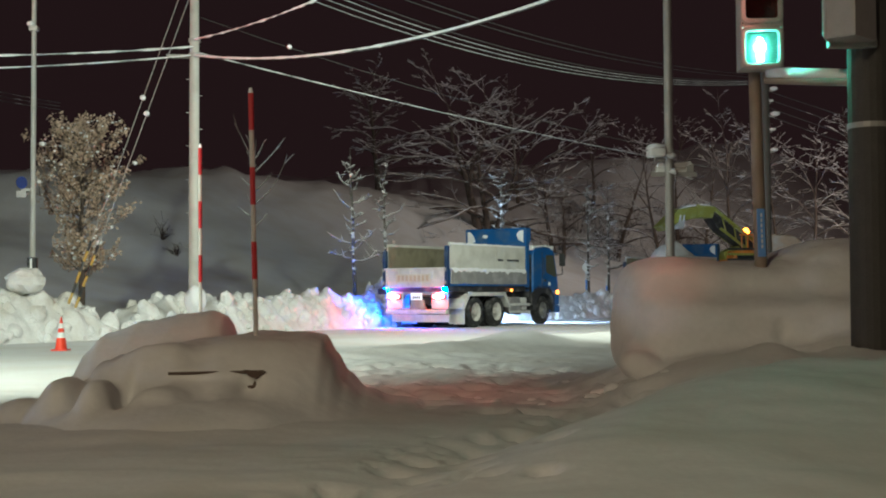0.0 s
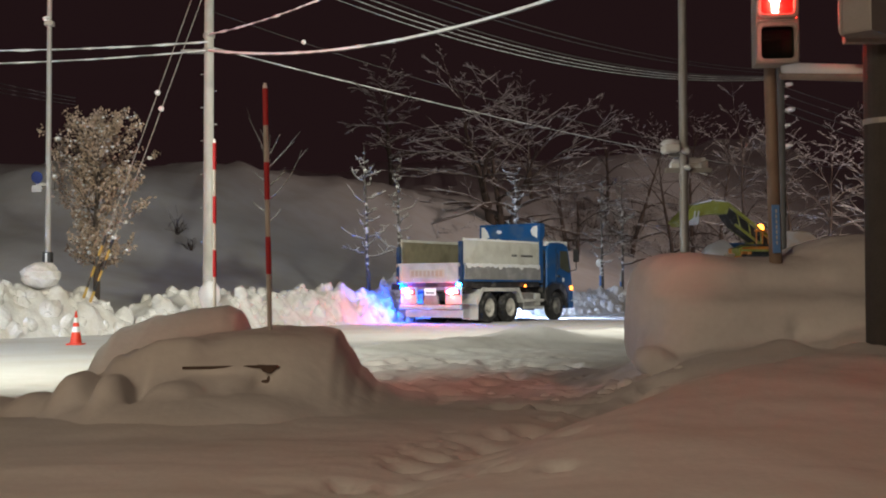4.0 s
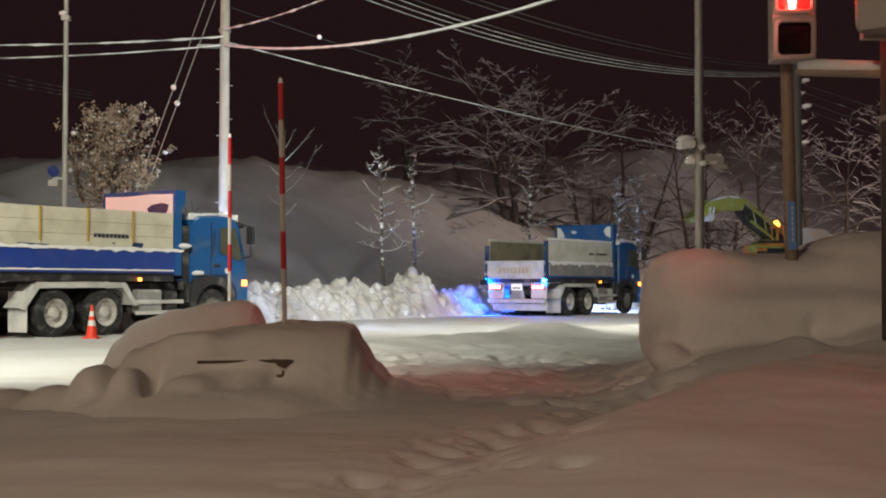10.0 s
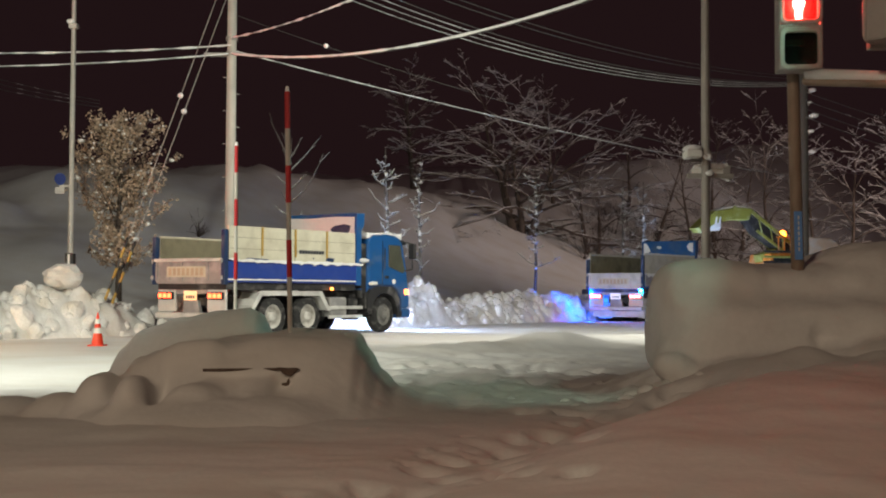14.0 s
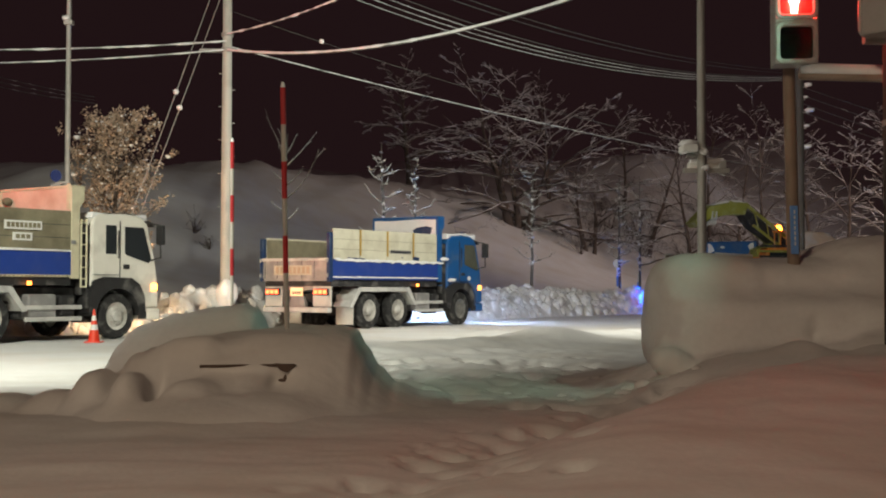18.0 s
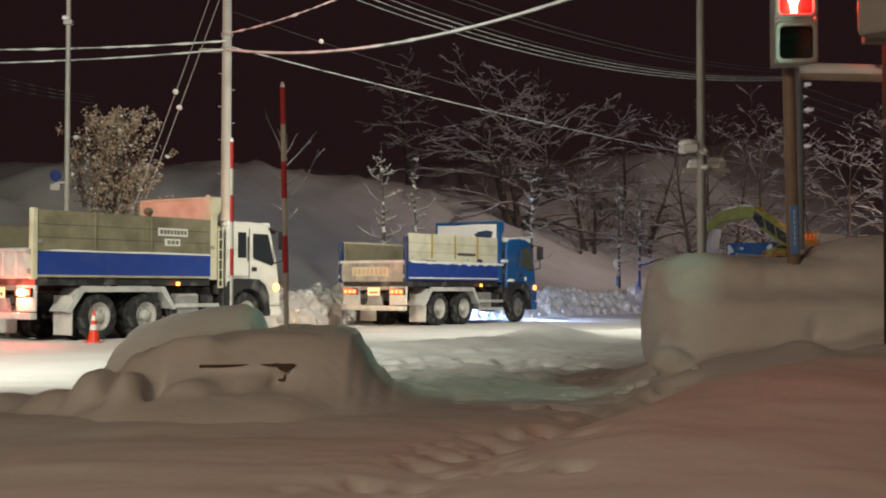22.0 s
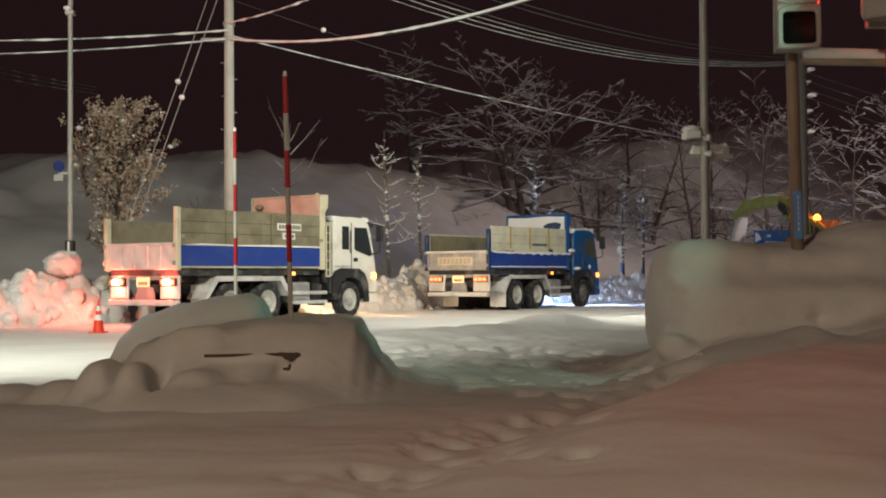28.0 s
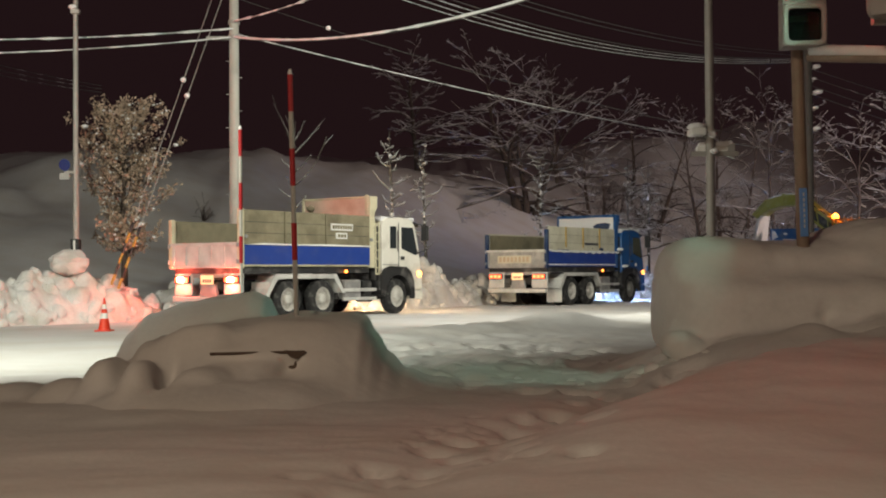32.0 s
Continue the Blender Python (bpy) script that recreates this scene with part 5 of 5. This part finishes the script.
for a, d, h, sp_, sd, sn in ((.085, 96, 10, 5, 14, .010), (.165, 90, 10, 5.5, 15, .012), (.200, 84, 11, 6, 16, .012), (.232, 88, 12, 6, 17, .012), (.262, 78, 12.5, 6.5, 18, .013), (.296, 84, 13, 6.5, 19, .013),
                             (.322, 74, 11.5, 6.5, 20, .013), (.352, 80, 13, 6.5, 23, .013), (.385, 72, 12, 6.5, 24, .013), (.145, 100, 9, 5, 25, .008), (.215, 100, 12, 6, 26, .008), (.275, 100, 13, 6, 27, .010)):
    bare_tree(*on_hill(a, d), h, sp_, sd, .19, 13, .14, (0, 3, 3, 5), sn * (.75 if a < .25 else .55))

# young street trees behind the ridge: a straight stem, short limbs that turn up
def young_tree(x, y, h, seed, reach=1.0, limbs=15, sweep=.6, low=.34, lift=.1, twigs=3, label="slender young roadside tree crusted with snow", snow=.9):
    rnd = random.Random(seed)
    t = thing("young_tree", None, None, Matrix.Translation((x, y, .4)), label=label, category="tree")
    lean = Vector((rnd.uniform(-.03, .03), 0, 1))
    pts = [lean * (h * i / 6) + Vector((rnd.uniform(-.03, .03), rnd.uniform(-.03, .03), -.3 if i == 0 else 0)) for i in range(7)]
    part_data("trunk", [tube(pts, [.075 * (1 - .14 * i) for i in range(7)], 7)], BARK_PALE, t)
    rows = []
    for i in range(limbs):
        z = h * (low + (.95 - low) * (i + rnd.random() * .6) / limbs)
        a = i * 2.4 + rnd.uniform(-.5, .5)
        swing = sweep * rnd.uniform(.25, 1.25)
        out = Vector((math.cos(a), math.sin(a), 0))
        k, length = 6, reach * rnd.choice((.25, .4, .6, 1.0, 1.2)) * (1.15 - .75 * z / h)
        q, p = [], lean * z
        for j in range(k + 1):
            f = j / k
            q.append(p + out * (length * (f - .25 * swing * f * f)) + Vector((rnd.uniform(-.05, .05), rnd.uniform(-.05, .05), rnd.uniform(-.03, .03) + length * (lift * f + swing * .75 * f * f))))
        rows.append((q, [.020 * (1 - .8 * j / k) + .004 for j in range(k + 1)]))
        for m in range(rnd.randint(0, twigs)):
            j = rnd.randint(2, k - 1)
            d = Vector((rnd.uniform(-.5, .5), rnd.uniform(-.5, .5), rnd.uniform(-.1, .6))) * max(.3, length) * .5
            rows.append(([q[j], q[j] + d * .5 + Vector((0, 0, .02)), q[j] + d], [.011, .008, .004]))
    part_data("crown", [tube(a, b, 4) for a, b in rows], BARK_PALE, t)
    lay = [tube([p + Vector((0, 0, r * .7 + .008)) for p, r in zip(a, b)], [max(.006, r * snow + .006) for r in b], 4) for a, b in rows]
    for i in range(13):
        z = h * rnd.uniform(.12, .85)
        bm = lump(rnd.uniform(.03, .08), seed + i, 1.3, 1)
        lay.append(([v.co + lean * z + Vector((rnd.uniform(-.05, .05), -.05, 0)) for v in bm.verts], [tuple(v.index for v in f.verts) for f in bm.faces]))
        bm.free()
    part_data("branch_snow", lay, SNOW, t, "snow caught on stem and branches")["kind"] = "stuff"
    return t


for a, d, h, sd in ((-.0464, 42.6, 5.7, 31), (-.0210, 44.0, 5.2, 32), (.0709, 50.6, 5.8, 33), (.1414, 57.0, 6.0, 34), (.1575, 58.5, 6.0, 35)):
    young_tree(a * d, d, h, sd, 1.15, 24, .7, .30, .10, 8, snow=.5)


def sapling(x, y):
    """A thin stem with long branches that sweep up on either side: (height, reach, rise, curl)."""
    rnd = random.Random(36)
    t = thing("sapling", None, None, Matrix.Translation((x, y, .0)), label="slender bare sapling with upswept branches", category="tree")
    pts = [Vector((.05 * math.sin(i * 1.1), .03 * math.cos(i * 1.7), .2 + .95 * i)) for i in range(7)]
    part_data("trunk", [tube(pts, [.050 - .0065 * i for i in range(7)], 6)], BARK_PALE, t)
    rows = []
    for z, reach, rise, curl in ((3.9, 1.0, 1.5, .35), (4.9, .78, .95, .1), (5.05, -.62, 1.35, .0), (5.4, -.26, .62, .0), (4.3, -.42, .42, .1), (3.45, -.55, .40, .25), (4.3, .50, .55, .2), (3.7, -.30, .50, .1), (5.3, .30, .60, .1), (3.2, .35, .45, .2), (4.7, -.20, .8, .0)):
        dy = rnd.uniform(-.35, .35)
        q = []
        for j in range(8):
            f = j / 7
            q.append(Vector((reach * (f + curl * f * (1 - f)) + rnd.uniform(-.012, .012), dy * f, z + rise * (f - curl * f * (1 - f)))))
        rows.append((q, [.027 * (1 - .7 * j / 7) for j in range(8)]))
        for m in range(2):
            j = rnd.randint(3, 6)
            d = Vector((reach * rnd.uniform(-.05, .35), rnd.uniform(-.1, .1), rise * rnd.uniform(.15, .35)))
            rows.append(([q[j], q[j] + d * .5, q[j] + d], [.012, .010, .006]))
    part_data("crown", [tube(a, b, 4) for a, b in rows], BARK_PALE, t)
    part_data("branch_snow", [tube([p + Vector((0, 0, c * .8)) for p, c in zip(a, b)], [c * .75 for c in b], 3) for a, b in rows], SNOW, t, "thin snow along the branches")["kind"] = "stuff"


sapling(-.1265 * 38.5, 38.5)

# shrubs poking out of the hillside
def bare_shrub(a, rise, size, seed):
    rnd = random.Random(seed)
    d = 38.0
    while ground_height(a * d, d) < EYE + rise * d and d < 110:
        d += .5
    t = thing("bare_shrub", None, None, Matrix.Translation((a * d, d, ground_height(a * d, d) - .1)), label="bare twiggy shrub poking out of the snowy hillside", category="shrub")
    out = []
    for i in range(8):
        g = rnd.uniform(0, 2 * math.pi)
        branch(out, Vector((rnd.uniform(-.1, .1), 0, 0)), Vector((math.cos(g) * .8, math.sin(g) * .4, rnd.uniform(.5, 1.2))).normalized(), size * rnd.uniform(.5, 1.0), .03, 1, rnd, .2, 4)
    part_data("stem", [tube(p, r, 4) for p, r, k in out], BARK, t)
    part_data("branch_snow", [tube([q + Vector((0, 0, .02)) for q in p], [c * .7 for c in r], 3) for p, r, k in out if k], SNOW, t, "snow along the stems")["kind"] = "stuff"


for i, (a, rise, size) in enumerate(((-.201, .041, 1.1), (-.19, .030, .7), (.118, .034, 2.0), (.128, .060, 1.8), (.150, .045, 2.2), (.176, .050, 2.0), (.205, .060, 2.2))):
    bare_shrub(a, rise, size, 70 + i)
rnd = random.Random(53)
for i in range(44):
    bare_shrub(rnd.uniform(.10, .37), rnd.uniform(.020, .062), rnd.uniform(1.6, 3.2), 100 + i)

# brown-leaved small tree
def leafy_tree(x, y, z, seed):
    rnd = random.Random(seed)
    t = thing("leafy_tree", None, None, Matrix.Translation((x, y, z)), label="small tree holding brown dry leaves and lumps of snow", category="tree")
    pts = [Vector((0, 0, -.2)), Vector((.02, 0, 1.2)), Vector((-.03, 0, 2.4)), Vector((.04, 0, 3.7)), Vector((0, 0, 5.1))]
    part_data("trunk", [tube(pts, [.10, .09, .07, .045, .015], 8)], BARK, t)
    out = []
    for i in range(64):
        zz = rnd.uniform(.9, 5.0)
        a = rnd.uniform(0, 2 * math.pi)
        reach = 1.08 * math.sin(math.pi * min(1, max(.16, (zz - .4) / 5.2))) ** .8
        branch(out, Vector((0, 0, zz)), Vector((math.cos(a), math.sin(a), rnd.uniform(.3, .9))).normalized(), reach * rnd.uniform(.5, 1.4), .022, 1, rnd, .16, 5)
    part_data("limb", [tube(a, b, 4) for a, b, d in out], BARK, t)
    vs, fs, sv = [], [], []
    for a, b, d in out:
        for k in range(27):
            p = a[rnd.randint(2, len(a) - 1)] + Vector((rnd.gauss(0, .065), rnd.gauss(0, .065), rnd.gauss(0, .065)))
            u, v = Vector((rnd.gauss(0, 1), rnd.gauss(0, 1), rnd.gauss(0, 1))).normalized(), Vector((rnd.gauss(0, 1), rnd.gauss(0, 1), rnd.gauss(0, 1))).normalized()
            u, v = u * .052, (v - u * v.dot(u)).normalized() * .028
            n0 = len(vs)
            vs += [p - u, p + v, p + u, p - v]
            fs.append((n0, n0 + 1, n0 + 2, n0 + 3))
        for k in range(rnd.choice((0, 1, 1, 2, 3))):
            p = a[rnd.randint(2, len(a) - 1)]
            sv.append((p + Vector((rnd.uniform(-.05, .05), rnd.uniform(-.05, .05), .02)), rnd.uniform(.020, .058) * (2.0 if rnd.random() < .07 else 1)))
    crown = new("crown", data_mesh("crown", vs, fs, LEAF, False))
    crown.parent = t
    crown["label"] = "brown dry leaves"
    pieces = []
    for p, r in sv:
        bm = lump(r, p.x * 7, .7, 1)
        pieces.append(([v.co + p for v in bm.verts], [tuple(v.index for v in f.verts) for f in bm.faces]))
        bm.free()
    part_data("leaf_snow", pieces, SNOW, t, "clots of snow on the leaves")["kind"] = "stuff"
    return t


leafy_tree(-8.72, 32.9, .4, 5)

# ---- guard pipe showing in the mound ----
gp = thing("guard_pipe", None, None, None, label="dark brown guard pipe half buried in the snow mound", category="guard rail")
RUST = material("dark_rusted_pipe", (0.10, 0.07, 0.055), 0.8, 0, 0.2, 12, 0.1)
part("rail", cyl((-2.10, 10.735, .44), (-1.28, 10.705, .455), .013), RUST, gp)
part("post", cyl((-1.42, 10.86, .10), (-1.33, 10.75, .46), .026), RUST, gp)
part("joint", prism([(-1.46, .47), (-1.26, .455), (-1.34, .39), (-1.40, .41)], 10.69, 10.76, .008), RUST, gp)
part("lower_rail", cyl((-1.50, 10.80, .315), (-1.36, 10.78, .315), .020), RUST, gp)

# ---- snow blower ----
blower = thing("snow_blower", None, None, None, label="lime-yellow and orange rotary snow blower with loading chute", category="snow blower")
CREAM_HOOD = material("pale_orange_hood", (0.62, 0.46, 0.33), 0.5, 0, 0.1, 5, 0.06, dirt=(0.66, 0.60, 0.55), dirt_at=0.55)
part("hood", prism([(.5, .9), (.6, 3.45), (1.0, 3.78), (2.1, 3.72), (2.7, 3.3), (3.0, .9)], -1.15, 1.15, .08), CREAM_HOOD, blower)
part("cab", prism([(-1.0, 1.0), (-1.1, 2.2), (-.9, 3.0), (.45, 3.05), (.45, 1.0)], -1.1, 1.1, .06), ORANGE_PAINT, blower)
part("cab_window", box(-.8, .3, -1.125, -1.09, 1.9, 2.85, .01), GLASS, blower)
part("auger_box", box(-2.9, -1.2, -1.35, 1.35, .1, 1.7, .06), ORANGE_PAINT, blower)
for x in (-.4, 2.3):
    for sg in (-1, 1):
        part("wheel", cyl((x, sg * 1.3, .65), (x, sg * .85, .65), .65, sides=28), RUBBER, blower)
for i in range(4):
    part("rail_post", cyl((-.5 + .3 * i, -1.0, 3.0), (-.5 + .3 * i, -1.0, 3.75), .03), ORANGE_PAINT, blower)
part("rail", box(-.6, .5, -1.04, -.96, 3.70, 3.78, .01), ORANGE_PAINT, blower)
part("beacon_mount", cyl((.05, -.3, 3.0), (.05, -.3, 3.8), .05), BLACK, blower)
part("beacon", lump(.20, 8.0, 1.0, 2), BEACON, blower, "glowing amber beacon", True).matrix_basis = Matrix.Translation((.05, -.3, 3.92))
for i in range(4):
    part("warning_bar", box(-1.35 + .02 * i, .25, -1.20, -1.14, 2.30 + .24 * i, 2.40 + .24 * i, .01), LIME if i % 2 == 0 else BLACK, blower)
chute = new("chute", None)
chute.parent = blower
chute.matrix_basis = Matrix.Translation((-.4, 0, 2.4))
part("mast", prism([(.3, -.5), (-.4, -.5), (-.7, .55), (.1, .85)], -.38, .38, .03), LIME, chute)
part("conveyor", prism([(-1.50, 2.30), (-1.20, 2.46), (1.30, .62), (1.15, .12), (-.35, 1.20), (-.9, 1.55)], -.40, .40, .02), BLACK, chute, "dark loading conveyor")
for sg in (-1, 1):
    a, c = sorted((sg * .48, sg * .40))
    part("upper_rail", prism([(-1.35, 2.60), (-1.15, 2.62), (1.42, .72), (1.36, .60), (-1.20, 2.46)], a, c, .008), LIME, chute)
    part("lower_rail", prism([(-.95, 1.62), (-.85, 1.70), (1.25, .20), (1.20, .08)], a, c, .008), LIME, chute)
    for i in range(4):
        f = .12 + .25 * i
        p, q = Vector((-1.1 + 2.4 * f, 2.44 - 1.80 * f)), Vector((-.85 + 2.05 * f, 1.62 - 1.46 * f))
        part("strut", cyl((p.x, sg * .45, p.y), (q.x, sg * .45, q.y), .035, sides=6), LIME, chute)
for i in range(5):
    f = .1 + .2 * i
    part("slat", box(-1.05 + 2.3 * f - .06, -1.05 + 2.3 * f + .06, -.42, .42, 2.40 - 1.80 * f, 2.46 - 1.80 * f, .01), LIME, chute)
hood = part("spout", prism([(-1.10, 2.66), (-1.9, 2.72), (-3.0, 2.50), (-3.75, 1.72), (-3.62, 1.50), (-2.95, 1.95), (-2.0, 2.14), (-1.30, 2.12)], -.52, .52, .05), LIME, chute)
part("spout_rim", prism([(-2.98, 2.54), (-2.98, 2.42), (-3.70, 1.66), (-3.82, 1.74)], -.56, .56, .01), LIME, hood)
part("spout_rib", prism([(-1.95, 2.76), (-2.08, 2.76), (-2.10, 2.12), (-1.98, 2.12)], -.545, .545, .006), LIME, hood)
part("spout_snow", prism([(-1.2, 2.66), (-1.5, 2.78), (-2.0, 2.80), (-2.6, 2.68), (-3.0, 2.52), (-2.0, 2.70)], -.45, .45, .02), SNOW, hood, "snow lying on the spout", True)
part("deck_panel", box(.15, .95, -1.16, -1.08, 3.05, 3.45, .02), ORANGE_PAINT, blower, "orange guard panel")
for i in range(5):
    part("guard_bar", cyl((.1 + .2 * i, -1.12, 3.4), (.1 + .2 * i, -1.12, 3.85 - .08 * (i % 2)), .035, sides=8), ORANGE_PAINT, blower)
# falling snow: a curtain in pieces that slides out of the spout
STREAM = []
for i in range(4):
    bm = bmesh.new()
    bmesh.ops.create_grid(bm, x_segments=14, y_segments=14, size=.5)
    for v in bm.verts:
        f = .5 - v.co.y
        x, y = v.co.x * (1.0 + .12 * i + .12 * f), -.10 * f
        z = -.62 * f
        v.co = Vector((-.10 * f + .05 * noise.noise(Vector((x * 5, z * 2, i))), x, z + .03 * noise.noise(Vector((x * 6, z * 6, i + 9)))))
    back = bmesh.ops.duplicate(bm, geom=bm.faces[:] + bm.verts[:] + bm.edges[:])
    for g in back["geom"]:
        if isinstance(g, bmesh.types.BMVert):
            g.co.x -= .18
    STREAM.append(part("snow_stream", bm, SNOW, chute, "falling curtain of blown snow", True))


# ---- movement ----
def between(rows, t):
    if t <= rows[0][0]:
        return rows[0][1]
    for (a, p), (c, q) in zip(rows, rows[1:]):
        if t <= c:
            return p + (q - p) * (t - a) / (c - a)
    return rows[-1][1]


FIRST = [(0, 6.82), (5.5, 6.83), (6, 6.9), (6.5, 7.03), (7, 7.27), (7.5, 7.68), (8, 8.29), (8.5, 8.97), (9, 9.65), (9.5, 10.41), (10, 11.22), (10.5, 12.06), (11, 12.95), (11.5, 13.85),
         (12, 14.75), (12.5, 15.6), (13, 16.45), (13.5, 17.35), (14, 18.25), (14.5, 19.3), (16.5, 24.2), (17, 25.0), (18, 25.7), (21, 27.46), (23, 28.86), (24, 29.43), (25.5, 30.3), (28, 31.4), (32, 33.0)]
SECOND = [(0, -34.4), (3.5, -25.9), (5.5, -20.95), (7, -17.1), (7.5, -15.82), (8, -14.69), (8.5, -13.37), (9, -12.4), (9.5, -11.53), (10, -10.71), (10.5, -9.9),
         (11, -9.05), (11.5, -8.23), (12, -7.47), (12.5, -6.75), (13, -5.94), (13.5, -5.19), (14, -4.34), (14.5, -3.53), (16.5, -1.6), (17.5, -0.75), (18.5, 0.09), (19.5, 0.96),
         (20.5, 1.84), (21.5, 2.65), (22.5, 3.48), (23.5, 4.26), (24.5, 4.95), (25.5, 5.6), (27.5, 6.9), (28.5, 7.61), (29.5, 8.35), (30.5, 9.12), (31.5, 10.03), (32, 10.51)]
THIRD = [(0, -50.35), (6, -38.33), (11, -27.82), (14.5, -19.51), (16.5, -15.63), (17, -14.87), (17.5, -14.24), (18.5, -13.11), (19.5, -11.9), (20, -11.27), (20.5, -10.77),
         (21, -10.31), (21.5, -9.98), (22, -9.64), (22.5, -9.26), (23, -8.89), (23.5, -8.44), (24, -7.97), (24.5, -7.5), (25, -7.17), (25.5, -6.87), (27.5, -5.98), (28.5, -5.71),
         (29.5, -5.35), (30.5, -4.9), (31, -4.62), (31.5, -4.3), (32, -3.98)]
LOADED = [(0, 24.9), (.5, 24.91), (1, 24.99), (1.5, 25.1), (2, 25.56), (2.5, 26.28), (3, 26.97), (3.5, 27.8), (5, 32.5), (6, 37.3), (8, 49), (10, 60), (12, 68), (32, 70)]


def drive(truck, rows):
    truck_rows = [(t, Matrix.Translation(road(s, 0)) @ pose(0, 0, 0, 0, 0, math.degrees(LANE))) for t, s in rows]
    walk(truck, truck_rows)
    times = [0.0]
    while times[-1] < 32.0 - 1e-6:
        t = times[-1]
        step = 2.0
        while step > .2 and abs(between(rows, min(32, t + step)) - between(rows, t)) > .55:
            step -= .1
        times.append(min(32.0, round(t + step, 2)))
    for w in truck.children:
        if w.name.startswith("stop_lamp") and truck is truck_first:
            lit = w.matrix_basis.copy()
            back = lit @ Matrix.Translation((.21, 0, 0))
            walk(w, [(0, lit), (4.9, lit), (5.0, back), (32, back)])
        if w.name.startswith("wheel") and "arch" not in w.name:
            at = w.matrix_basis.translation.copy()
            walk(w, [(t, Matrix.Translation(at) @ Euler((0, between(rows, t) / .5, 0)).to_matrix().to_4x4()) for t in times])


def motions():
    drive(truck_first, FIRST)
    drive(truck_second, SECOND)
    drive(truck_third, THIRD)
    drive(truck_loaded, LOADED)
    at = lambda k: Matrix.Translation(Vector((15.45, 58.0, 0)) + ALONG * k) @ pose(0, 0, 0, 0, 0, 12)
    walk(blower, [(0, at(0)), (18, at(0)), (19, at(.3)), (20.5, at(1.2)), (22, at(2.2)), (23, at(3.0)), (25.5, at(4.0)), (28, at(5.0)), (30, at(6.2)), (32, at(7.0))])
    home = chute.matrix_basis.translation.copy()
    walk(chute, [(t, Matrix.Translation(home) @ pose(0, 0, 0, 0, 0, a)) for t, a in ((0, 0), (18, 0), (19.2, -40), (21, -48), (32, -55))])
    for i, piece in enumerate(STREAM):
        inside, out = Matrix.Translation((-2.75, 0, 2.25)), Matrix.Translation((-3.35 - .10 * i, 0, 1.75 - .60 * i))
        walk(piece, [(0, inside), (21.2 + .1 * i, inside), (21.7 + .2 * i, out), (32, out)])
    low, high = Matrix.Translation((0, 0, -.23)), Matrix.Translation((0, 0, .23))
    walk(lamp_near, [(0, low), (2.25, low), (2.32, high), (32, high)])
    walk(lamp_side, [(0, high), (11.1, high), (11.17, low), (32, low)])


motions()
